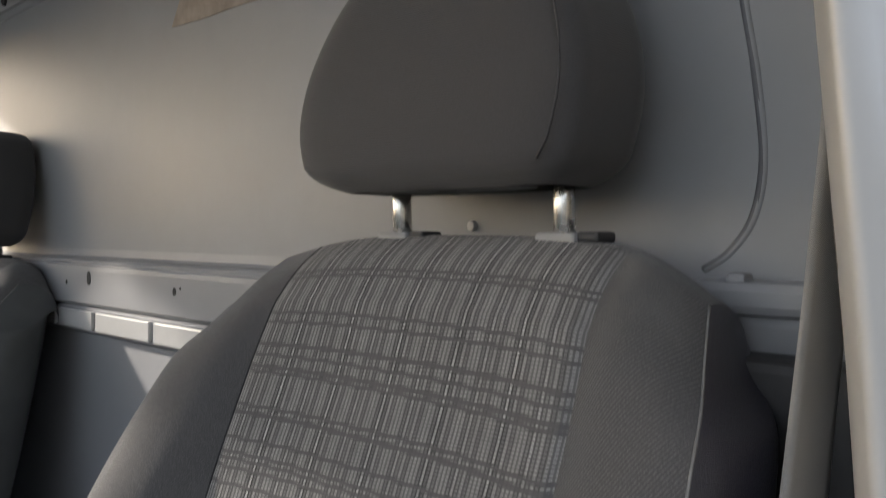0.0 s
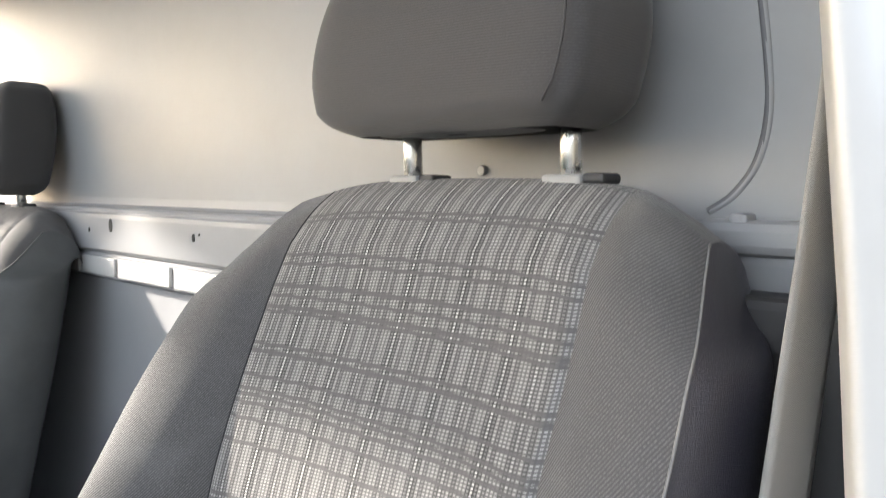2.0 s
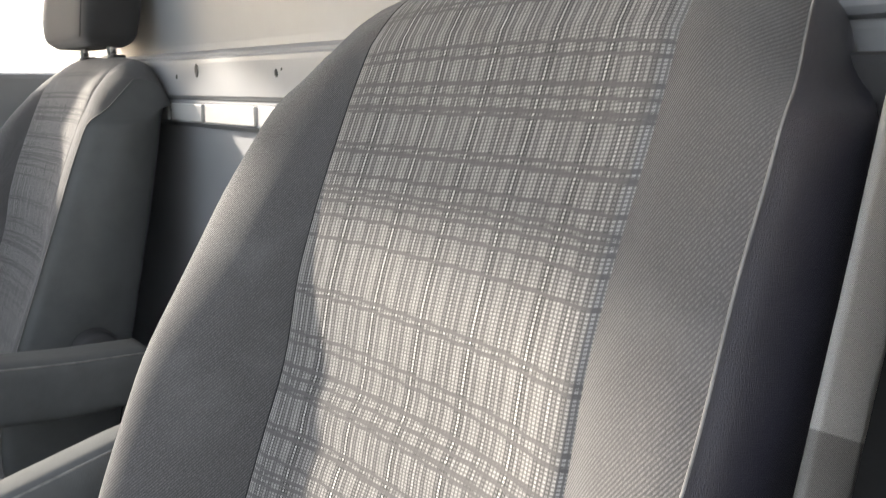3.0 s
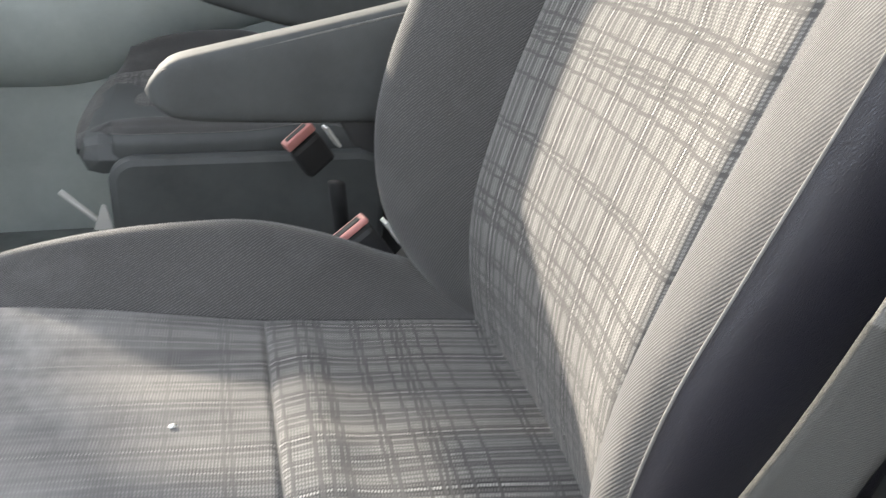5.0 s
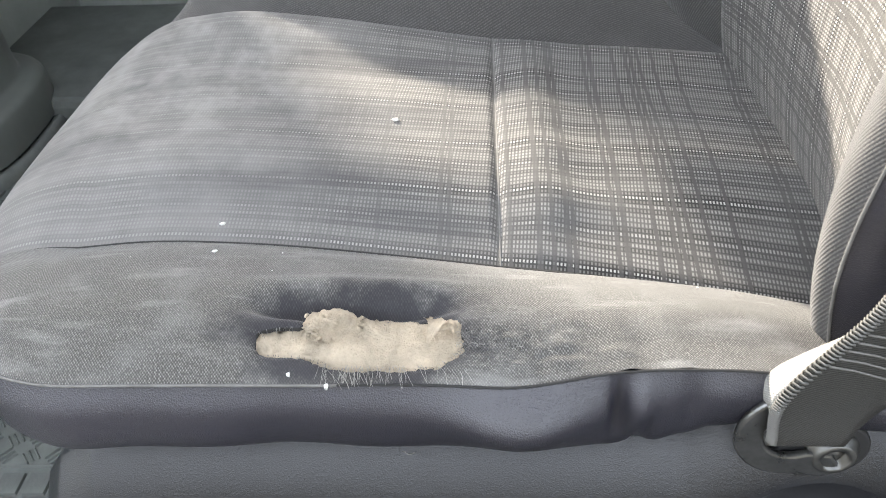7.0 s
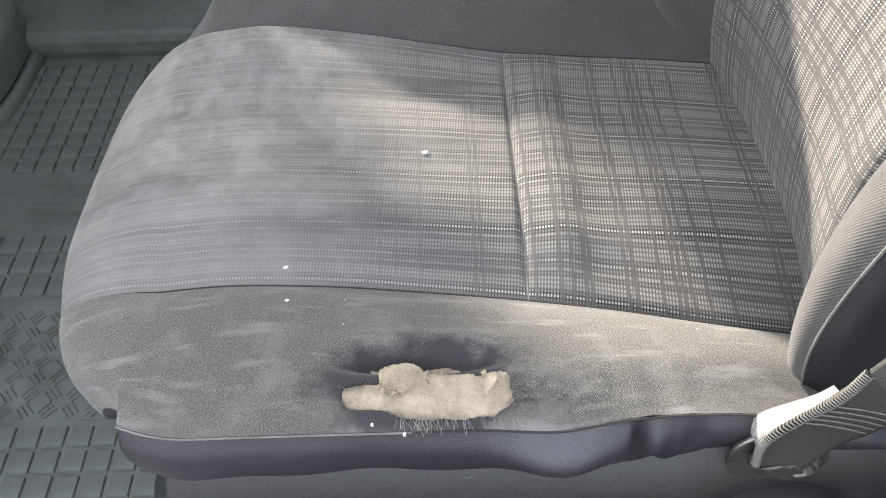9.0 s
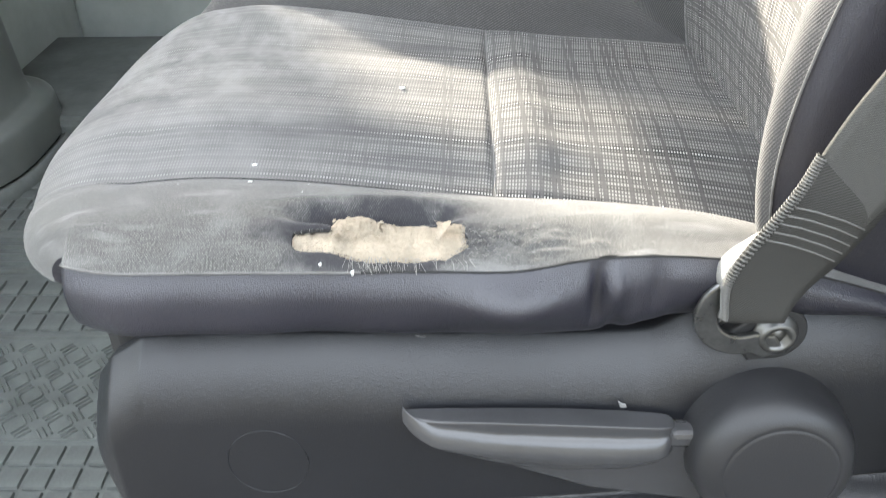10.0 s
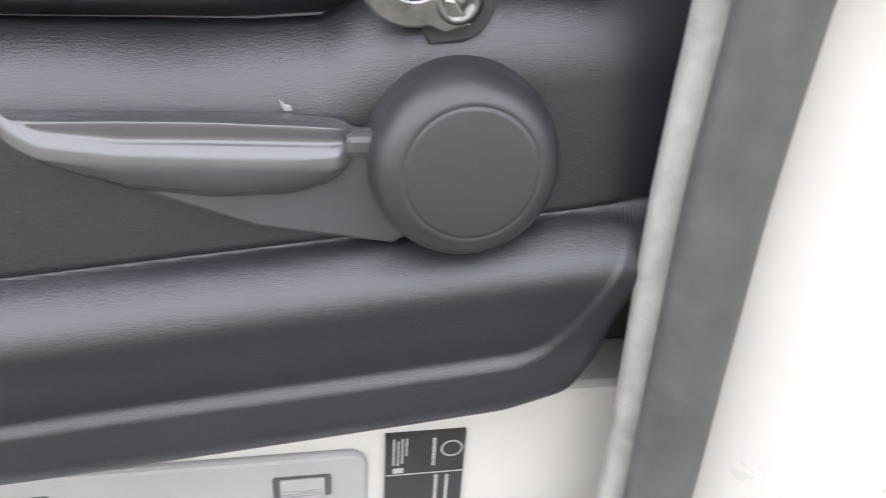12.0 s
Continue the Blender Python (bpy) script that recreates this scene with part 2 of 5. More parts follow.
M_SEAM = mat("dark_seam_thread", (0.03, 0.03, 0.03), rough=0.9)
M_STEEL = mat("bright_steel", (0.72, 0.71, 0.68), rough=0.25, metal=1.0, stain=0.12, stain_size=60)
M_ZINC = mat("zinc_plated_steel", (0.20, 0.20, 0.195), rough=0.45, metal=1.0, stain=0.3, stain_size=80)
M_HOOK = mat("grey_anchor_steel", (0.20, 0.20, 0.196), rough=0.30, metal=0.9, stain=0.3, stain_size=80)
M_GUIDE = mat("grey_guide_plastic", (0.26, 0.26, 0.255), rough=0.45, stain=0.1, stain_size=30)
M_STRIP = mat("dirty_pinch_strip", (0.235, 0.235, 0.22), rough=0.6, stain=0.35, stain_size=28, bump=0.4, grain_size=200)
M_FOAM = mat("torn_foam", (0.51, 0.43, 0.33), rough=0.95, stain=0.35, stain_size=70)
gf = Net(M_FOAM)
tcf = gf.n.new("ShaderNodeTexCoord")
crumb = gf.math("ADD", gf.noise(tcf.outputs["Object"], 260.0, 6.0, 0.65), gf.math("MULTIPLY", gf.noise(tcf.outputs["Object"], 1400.0, 3.0), 0.4))
bpf = gf.n.new("ShaderNodeBump")
bpf.inputs["Strength"].default_value, bpf.inputs["Distance"].default_value = 0.9, 0.0035
gf.l.new(crumb, bpf.inputs["Height"])
gf.l.new(bpf.outputs[0], gf.n["Principled BSDF"].inputs["Normal"])
M_FIBRE = mat("pale_fibre", (0.36, 0.35, 0.33), rough=0.9)
M_RED = mat("red_button_plastic", (0.62, 0.27, 0.25), rough=0.4, stain=0.1, stain_size=60)
M_LABELW = mat("white_tag", (0.8, 0.8, 0.78), rough=0.5)
M_WHITE = mat("white_body_paint", (0.47, 0.458, 0.43), rough=0.3, stain=0.05, stain_size=9, spec=0.5)
M_BULK = mat("bulkhead_grey_paint", (0.255, 0.26, 0.268), rough=0.5, stain=0.08, stain_size=5, bump=0.06, grain_size=250)
M_BULKSHADOW = mat("bulkhead_shadow_line", (0.125, 0.126, 0.135), rough=0.6, stain=0.2, stain_size=12)
M_ARM = mat("armrest_cloth", (0.082, 0.086, 0.086), rough=0.75, spec=0.3, stain=0.25, stain_size=9, bump=0.2, grain_size=700)
M_BULK2 = mat("bulkhead_ledge_paint", (0.44, 0.44, 0.43), rough=0.32, stain=0.08, stain_size=11)
M_RUBBER = mat("black_rubber_mat", (0.115, 0.126, 0.12), rough=0.6, stain=0.35, stain_size=14, bump=0.3, grain_size=300)
M_SEAL = mat("grey_rubber_seal", (0.065, 0.067, 0.065), rough=0.55, stain=0.3, stain_size=25, bump=0.2, grain_size=300)
M_HEADSEAM = mat("headrest_seam", (0.054, 0.052, 0.052), rough=0.85)
M_PSIDE = mat("charcoal_side_cloth", (0.085, 0.089, 0.089), rough=0.55, stain=0.25, stain_size=9, bump=0.2, grain_size=700)
M_STITCH = mat("grey_stitch_thread", (0.16, 0.156, 0.147), rough=0.8)
M_FLAP = mat("grey_flap_plastic", (0.27, 0.265, 0.26), rough=0.5, stain=0.08, stain_size=15, bump=0.15, grain_size=600)
M_BLACKLABEL = mat("black_label_film", (0.02, 0.02, 0.021), rough=0.35, stain=0.2, stain_size=60)
M_INK = mat("pale_print", (0.32, 0.32, 0.31), rough=0.5)
M_BROWN = mat("brown_glue_residue", (0.33, 0.275, 0.225), rough=0.85, stain=0.3, stain_size=22, bump=0.4, grain_size=160)
M_HEADLINE = mat("grey_headliner", (0.35, 0.35, 0.34), rough=0.9, stain=0.1, stain_size=8)
M_DOOR = mat("grey_door_plastic", (0.40, 0.43, 0.405), rough=0.6, stain=0.2, stain_size=4, bump=0.2, grain_size=500)
M_CONSOLE = mat("console_plastic", (0.13, 0.14, 0.132), rough=0.35, stain=0.2, stain_size=6, bump=0.15, grain_size=700)
M_SKYBLOCK = mat("dark_sky_blocker", (0.10, 0.105, 0.10), rough=0.9, stain=0.2, stain_size=0.8, bump=0.3, grain_size=60)
M_GROUND = mat("grey_asphalt", (0.06, 0.06, 0.059), rough=0.85, stain=0.25, stain_size=1.5, bump=0.5, grain_size=40)


# ---- building helpers ----
def mesh_ob(name, verts, faces, material, parent=None, label="", smooth=True, uvs=None):
    me = bpy.data.meshes.new(name)
    me.from_pydata([tuple(v) for v in verts], [], faces)
    if uvs is not None:
        layer = me.uv_layers.new(name="UVMap")
        for loop in me.loops:
            layer.data[loop.index].uv = uvs[loop.vertex_index]
    me.materials.append(material)
    if smooth:
        me.polygons.foreach_set("use_smooth", [True] * len(me.polygons))
    me.update()
    ob = new(name, me)
    if parent is not None:
        ob.parent = parent
    if label:
        tagged(ob, label)
    return ob


def part(name, bm, material, parent=None, label="", smooth=True):
    me = bpy.data.meshes.new(name)
    bmesh.ops.recalc_face_normals(bm, faces=bm.faces)
    bm.to_mesh(me)
    bm.free()
    me.materials.append(material)
    if smooth:
        me.polygons.foreach_set("use_smooth", [True] * len(me.polygons))
    ob = new(name, me)
    if parent is not None:
        ob.parent = parent
    if label:
        tagged(ob, label)
    return ob


def thing(name, place, label, category, group="", kind=""):
    ob = new(name)
    ob.location = place
    ob.empty_display_size = 0.05
    return tagged(ob, label, category, group, kind)


def sheet(name, pts, material, parent=None, label="", keep=None, closed_u=False, origin=(0, 0, 0)):
    """A surface through rows of points (rows along v, columns along u), with UV in metres."""
    p = np.asarray(pts, float)
    nv, nu = p.shape[:2]
    du = np.linalg.norm(np.diff(p, axis=1), axis=2).mean(0)
    dv = np.linalg.norm(np.diff(p, axis=0), axis=2).mean(1)
    cu, cv = np.r_[0, du.cumsum()], np.r_[0, dv.cumsum()]
    cu -= cu[-1] / 2
    verts = (p - np.asarray(origin)).reshape(-1, 3)
    uvs = [(cu[j], cv[i]) for i in range(nv) for j in range(nu)]
    faces = []
    for i in range(nv - 1):
        for j in range(nu - 1 + closed_u):
            k = (j + 1) % nu
            q = (i * nu + j, i * nu + k, (i + 1) * nu + k, (i + 1) * nu + j)
            if keep is None or keep(p[i, j], p[i + 1, (j + 1) % nu]):
                faces.append(q)
    return mesh_ob(name, verts, faces, material, parent, label, uvs=uvs)


def catmull(ctrl, per=8):
    """Points of a smooth line through the control points; `per` steps a span."""
    c = np.asarray(ctrl, float)
    e = np.vstack([2 * c[0] - c[1], c, 2 * c[-1] - c[-2]])
    t = np.linspace(0, 1, per, endpoint=False)[:, None]
    out = []
    for i in range(len(c) - 1):
        a, b, d, f = e[i:i + 4]
        out.append(0.5 * (2 * b + (d - a) * t + (2 * a - 5 * b + 4 * d - f) * t**2 + (3 * b - a - 3 * d + f) * t**3))
    return np.vstack(out + [c[-1:]])


def lerp_rows(table, keys):
    """Smooth interpolation of a table's columns at the keys; the first column is the key."""
    tb = np.asarray(table, float)
    out = [np.asarray(keys, float)]
    for k in range(1, tb.shape[1]):
        out.append(np.interp(keys, tb[:, 0], tb[:, k]))
    arr = np.stack(out, 1)
    for _ in range(2):
        arr[1:-1, 1:] = (arr[:-2, 1:] + 2 * arr[1:-1, 1:] + arr[2:, 1:]) / 4
    return arr


def tube(name, line, radius, material, parent=None, label="", sides=8, origin=(0, 0, 0), flat=None):
    """A round or flattened cord along a line of points."""
    p = np.asarray(line, float) - np.asarray(origin)
    n = len(p)
    verts, faces = [], []
    up = Vector((0.13, 0.2, 1)).normalized()
    for i in range(n):
        d = Vector(p[min(i + 1, n - 1)] - p[max(i - 1, 0)]).normalized()
        a = d.cross(up)
        if a.length < 1e-4:
            a = d.orthogonal()
        a.normalize()
        b = a.cross(d)
        r = radius[i] if hasattr(radius, "__len__") else radius
        for k in range(sides):
            w = 2 * math.pi * k / sides
            verts.append(Vector(p[i]) + a * (math.cos(w) * r) + b * (math.sin(w) * r * (flat or 1)))
    for i in range(n - 1):
        for k in range(sides):
            q = (k + 1) % sides
            faces.append((i * sides + k, i * sides + q, (i + 1) * sides + q, (i + 1) * sides + k))
    faces.append(tuple(range(sides))[::-1])
    faces.append(tuple((n - 1) * sides + k for k in range(sides)))
    return mesh_ob(name, verts, faces, material, parent, label)


def box(bm, x0, x1, y0, y1, z0, z1, bevel=0.0, seg=2):
    g = bmesh.ops.create_cube(bm, size=1)
    for v in g["verts"]:
        v.co = Vector((x0 + (x1 - x0) * (v.co.x + 0.5), y0 + (y1 - y0) * (v.co.y + 0.5), z0 + (z1 - z0) * (v.co.z + 0.5)))
    if bevel:
        es = list({e for v in g["verts"] for e in v.link_edges})
        bmesh.ops.bevel(bm, geom=es, offset=bevel, segments=seg, profile=0.5, affect="EDGES")
    return bm


def boxed(name, dims, material, parent=None, label="", bevel=0.0, origin=(0, 0, 0)):
    bm = box(bmesh.new(), *dims, bevel=bevel)
    bmesh.ops.translate(bm, verts=bm.verts, vec=-Vector(origin))
    return part(name, bm, material, parent, label, smooth=False)


def prism(name, outline, y0, y1, material, parent=None, label="", bevel=0.0, origin=(0, 0, 0), axis="y"):
    """An outline in x, z (or y, z for axis x) given thickness along the axis."""
    bm = bmesh.new()
    o = Vector(origin)
    put = (lambda a, b, d: Vector((a, d, b))) if axis == "y" else (lambda a, b, d: Vector((d, a, b)))
    f = bm.faces.new([bm.verts.new(put(a, b, y0) - o) for a, b in outline])
    ext = bmesh.ops.extrude_face_region(bm, geom=[f])
    mv = [v for v in ext["geom"] if isinstance(v, bmesh.types.BMVert)]
    bmesh.ops.translate(bm, verts=mv, vec=put(0, 0, y1 - y0))
    if bevel:
        cap = {fc for fc in bm.faces if len(fc.verts) == len(outline)}
        es = [e for e in bm.edges if any(fc in cap for fc in e.link_faces)]
        bmesh.ops.bevel(bm, geom=es, offset=bevel, segments=2, profile=0.5, affect="EDGES")
    return part(name, bm, material, parent, label, smooth=False)


def smooth01(t):
    t = np.clip(t, 0, 1)
    return t * t * (3 - 2 * t)


# ---- seats ----
BACK = [  # z, insert edge x, outer piping half width, outer piping x, outer crest x, inner crest x, back x
    (0.36, 0.050, 0.185, 0.030, 0.030, 0.050, 0.120),
    (0.40, 0.032, 0.192, 0.006, 0.002, 0.022, 0.130),
    (0.44, 0.020, 0.193, -0.008, -0.018, -0.008, 0.137),
    (0.48, 0.013, 0.195, -0.016, -0.030, -0.036, 0.145),
    (0.52, 0.010, 0.197, -0.016, -0.034, -0.052, 0.153),
    (0.56, 0.013, 0.199, -0.011, -0.033, -0.057, 0.160),
    (0.60, 0.023, 0.201, -0.003, -0.026, -0.056, 0.168),
    (0.65, 0.037, 0.203, 0.015, -0.006, -0.044, 0.178),
    (0.70, 0.055, 0.205, 0.033, 0.014, -0.025, 0.188),
    (0.76, 0.078, 0.208, 0.054, 0.036, -0.001, 0.200),
    (0.82, 0.089, 0.210, 0.076, 0.058, 0.035, 0.212),
    (0.88, 0.110, 0.208, 0.098, 0.082, 0.070, 0.224),
    (0.93, 0.131, 0.209, 0.118, 0.106, 0.106, 0.233),
    (0.97, 0.147, 0.203, 0.138, 0.128, 0.134, 0.240),
    (1.00, 0.163, 0.195, 0.157, 0.150, 0.155, 0.246),
    (1.02, 0.180, 0.186, 0.178, 0.172, 0.174, 0.250),
    (1.032, 0.198, 0.178, 0.198, 0.194, 0.195, 0.252),
]
def curve_rows(table, keys):
    """Like lerp_rows, but rounded through the table's points."""
    tb = np.asarray(table, float)
    k, keys = tb[:, 0], np.asarray(keys, float)
    i = np.clip(np.searchsorted(k, keys) - 1, 0, len(k) - 2)
    h = k[i + 1] - k[i]
    t = np.clip((keys - k[i]) / h, 0, 1)
    out = [keys]
    for c in range(1, tb.shape[1]):
        v = tb[:, c]
        m = np.gradient(v, k)
        out.append((2 * t**3 - 3 * t**2 + 1) * v[i] + (t**3 - 2 * t**2 + t) * h * m[i] + (3 * t**2 - 2 * t**3) * v[i + 1] + (t**3 - t**2) * h * m[i + 1])
    return np.stack(out, 1)


CUSH = [  # x, insert z at outer seam, at inner seam, outer crest z, inner crest z, outer piping z, outer seam y, inner seam y
    (-0.40, 0.434, 0.462, 0.452, 0.476, 0.4405, 0.148, 0.408),
    (-0.36, 0.437, 0.466, 0.455, 0.489, 0.4415, 0.149, 0.409),
    (-0.30, 0.436, 0.463, 0.456, 0.501, 0.4420, 0.148, 0.405),
    (-0.22, 0.430, 0.455, 0.455, 0.507, 0.4420, 0.144, 0.396),
    (-0.157, 0.424, 0.449, 0.454, 0.505, 0.4445, 0.140, 0.388),
    (-0.10, 0.424, 0.444, 0.454, 0.490, 0.4510, 0.130, 0.387),
    (-0.04, 0.420, 0.440, 0.449, 0.466, 0.4490, 0.120, 0.386),
    (0.03, 0.410, 0.434, 0.428, 0.446, 0.4320, 0.115, 0.384),
    (0.07, 0.405, 0.430, 0.416, 0.440, 0.4180, 0.115, 0.384),
]


def torn(x, y):
    """Below 0 inside the torn hole of the outer bolster."""
    main = abs((x + 0.2135) / 0.0375) ** 3 + abs((y - 0.0520) / 0.0125) ** 3
    lobe = abs((x + 0.2575) / 0.0155) ** 2.5 + abs((y - 0.0527) / 0.0074) ** 2.5
    top = ((x + 0.239) / 0.0125) ** 2 + ((y - 0.0615) / 0.0105) ** 2
    end = ((x + 0.185) / 0.0085) ** 2 + ((y - 0.0600) / 0.0060) ** 2
    d = min(main, lobe, top, end) - 1
    return d + 0.26 * noise.noise(Vector((x * 110, y * 110, 1.7))) + 0.20 * noise.noise(Vector((x * 380, y * 380, 5.1))) + 0.10 * noise.noise(Vector((x * 900, y * 900, 2.3)))


def cut_sheet(name, pts, field, material, parent, label):
    """A surface like sheet(), cut along the line where the field crosses 0; returns it with the cut edges."""
    p = np.asarray(pts, float)
    nv, nu = p.shape[:2]
    cu = np.r_[0, np.linalg.norm(np.diff(p, axis=1), axis=2).mean(0).cumsum()]
    cv = np.r_[0, np.linalg.norm(np.diff(p, axis=0), axis=2).mean(1).cumsum()]
    cu -= cu[-1] / 2
    verts = [tuple(q) for q in p.reshape(-1, 3)]
    uvs = [(cu[j], cv[i]) for i in range(nv) for j in range(nu)]
    f = np.asarray(field, float).reshape(-1)
    made, faces, edges = {}, [], []

    def crossing(a, b):
        key = (min(a, b), max(a, b))
        if key not in made:
            w = f[a] / (f[a] - f[b])
            made[key] = len(verts)
            verts.append(tuple(np.array(verts[a]) * (1 - w) + np.array(verts[b]) * w))
            uvs.append(tuple(np.array(uvs[a]) * (1 - w) + np.array(uvs[b]) * w))
        return made[key]

    for i in range(nv - 1):
        for j in range(nu - 1):
            q = (i * nu + j, i * nu + j + 1, (i + 1) * nu + j + 1, (i + 1) * nu + j)
            face, new_pts = [], []
            for a, b in zip(q, q[1:] + q[:1]):
                if f[a] > 0:
                    face.append(a)
                if (f[a] > 0) != (f[b] > 0):
                    c = crossing(a, b)
                    face.append(c)
                    new_pts.append(c)
            if len(face) > 2:
                faces.append(tuple(face))
            if len(new_pts) == 2:
                edges.append((verts[new_pts[0]], verts[new_pts[1]]))
    return mesh_ob(name, verts, faces, material, parent, label, uvs=uvs), edges


def seat(name, shift, mirror, worn, label, head_move=(0.0, 0.0)):
    """One front seat; its base point lies on the floor under the cushion's middle. mirror swaps its outer and inner side."""
    base = Vector((-0.17, 0.25, 0.0))
    flip = -1 if mirror else 1
    root = thing(name, (base.x + shift[0], base.y + shift[1], 0.0), label, "car seat", "front seats")

    def loc(p):
        q = np.array(p, float)
        q[..., 0] -= base.x
        q[..., 1] = (q[..., 1] - base.y) * flip
        q[..., 2] += shift[2]
        return q

    # backrest: rows from the bottom to the top ridge
    zs = np.r_[np.linspace(0.36, 0.98, 48), np.linspace(0.99, 1.032, 10)]
    rows = lerp_rows(BACK, zs)
    inset, bol_o, bol_i, side_o, side_i = [], [], [], [], []
    pipe_line, seam_o, seam_i = [], [], []
    for z, xs, hw, xp, xco, xci, xb in rows:
        top = smooth01((z - 0.93) / 0.10)
        arch = lambda y: z - top * (0.026 * abs((y - 0.25) / 0.2) ** 3 + (0.030 * max(0.0, (0.135 - y) / 0.09) ** 2 if y < 0.25 else 0.0))
        yi, yo = 0.387, 0.113 + 0.007 * top
        yp = 0.25 - hw
        wrinkle = 0.0025 * math.sin((z - 0.7) * 120) * math.exp(-((z - 0.735) / 0.03) ** 2)
        mid = xs + 0.004 + 0.006 * (1 - top) + wrinkle
        a = catmull([(xs + 0.002, yo), (xs - 0.001, yo + 0.012), (mid - 0.002, 0.18), (mid, 0.25), (mid - 0.002, 0.32), (xs - 0.001, yi - 0.012), (xs + 0.002, yi)], 8)
        inset.append([(x, y, arch(y)) for x, y in a])
        chord = lambda f: xp + (xs - xp) * f
        full = 0.006 + 0.007 * smooth01((0.75 - z) / 0.2)
        b = catmull([(xp, yp)] + [(chord(f) - full * k, yp + (yo - yp) * f) for f, k in ((0.2, 0.8), (0.45, 1.0), (0.72, 0.75))] + [(xs + 0.002, yo)], 8)
        bol_o.append([(x, y, arch(y)) for x, y in b])
        yin = 0.487 - 0.055 * top
        c = catmull([(xs + 0.002, yi), (0.5 * (xs + xci) - 0.008 * (1 - top), 0.412), (xci, 0.447 - 0.02 * top), (xci + 0.012, 0.475 - 0.04 * top), (xci + 0.045 * (1 - 0.5 * top), yin)], 8)
        bol_i.append([(x, y, arch(y)) for x, y in c])
        bulge = 0.012 * (1 - top)
        d = catmull([(xb, yp + 0.035), (xb - 0.02, yp + 0.004), (0.5 * (xb + xp), yp - bulge), (xp + 0.02, yp - 0.6 * bulge), (xp, yp)], 6)
        side_o.append([(x, y, arch(y)) for x, y in d])
        e = catmull([(xci + 0.045 * (1 - 0.5 * top), yin), (0.5 * (xci + 0.045 + xb), yin + 0.006), (xb - 0.02, yin - 0.004), (xb, yin - 0.035)], 6)
        side_i.append([(x, y, arch(y)) for x, y in e])
        pipe_line.append((xp - 0.001, yp - 0.0005, arch(yp)))
        seam_o.append((xs + 0.0015, yo, arch(yo)))
        seam_i.append((xs + 0.0015, yi, arch(yi)))

    def over(rows_, drop=0.03, n=7):
        """Rolls the last row over the top to the back."""
        last = np.array(rows_[-1], float)
        out = list(rows_)
        for k in range(1, n + 1):
            w = k / n * math.pi * 0.62
            r = last.copy()
            back = 0.252 - last[:, 0]
            r[:, 0] += back * math.sin(min(w, math.pi / 2)) ** 0.9 * (k / n) ** 0.35
            fallen = drop + 0.045 * np.clip((0.135 - last[:, 1]) / 0.09, 0, 1)
            r[:, 2] += 0.006 * math.sin(w * 1.4) - fallen * (k / n) ** 2
            out.append(r)
        return out

    def join(side, edge):
        """Bends the last rows of a side panel so that its top meets the rolled-over edge of the bolster."""
        side = [np.array(r, float) for r in side]
        n, last = 12, side[-1]
        e = np.array(edge)
        f = np.linspace(0, 1, len(last))
        if np.linalg.norm(last[0] - e[0]) > np.linalg.norm(last[-1] - e[0]):
            e = e[::-1]
        goal = np.stack([np.interp(f, np.linspace(0, 1, len(e)), e[:, k]) for k in range(3)], 1)
        for i in range(n + 1):
            w = (i / n) ** 1.6
            side[len(side) - 1 - n + i] += (goal - last) * w * (1 if i == n else 0.9)
        return side

    cloth = M_TWILL
    sheet("backrest_insert", loc(over(inset)), M_PLAID, root, "plaid woven cloth panel of the backrest")
    sheet("backrest_bolster", loc(over(bol_o)), cloth, root, "grey twill side bolster of the backrest")
    sheet("backrest_bolster", loc(over(bol_i)), cloth, root, "grey twill side bolster of the backrest")
    sheet("backrest_side", loc(join(side_o, [r[0] for r in over(bol_o)[len(bol_o) - 1:]])), M_SIDE if worn else M_PSIDE, root, "dark smooth side panel of the backrest")
    sheet("backrest_side", loc(join(side_i, [r[-1] for r in over(bol_i)[len(bol_i) - 1:]])), M_SIDE if mirror else M_TWILL, root, "dark side panel of the backrest")
    tube("piping", loc(np.array(pipe_line)), 0.0008, M_PIPE, root, "pale stitched piping", sides=6)
    tube("seam", loc(np.array(seam_i)), 0.0007, M_SEAM, root, sides=5)
    shell = []
    for z in np.linspace(0.30, 1.005, 16):
        xb = np.interp(z, [r[0] for r in BACK], [r[6] for r in BACK]) if z > 0.36 else 0.12
        hw = 0.175 - 0.03 * smooth01((z - 0.95) / 0.06)
        shell.append([(xb + 0.006 * math.cos(s * math.pi / 2) - 0.004, 0.25 + s * hw, z) for s in np.linspace(-1, 1, 13)])
    sheet("back_shell", loc(shell), M_DARK, root, "dark rear shell of the backrest")

    # headrest
    HY = 0.257 + head_move[0]
    hr = [(1.048, 0.085, 0.030, 0.000), (1.052, 0.108, 0.040, 0.000), (1.062, 0.127, 0.046, 0.001), (1.080, 0.138, 0.049, 0.003), (1.105, 0.140, 0.050, 0.007),
          (1.130, 0.134, 0.050, 0.011), (1.155, 0.121, 0.049, 0.016), (1.178, 0.106, 0.046, 0.021), (1.195, 0.091, 0.041, 0.025), (1.206, 0.074, 0.034, 0.028), (1.212, 0.05, 0.022, 0.03), (1.213, 0.02, 0.01, 0.03)]
    hz = np.r_[np.linspace(1.048, 1.065, 6), np.linspace(1.075, 1.19, 14), np.linspace(1.197, 1.213, 8)]
    ht = lerp_rows(hr, hz)
    hrows = []
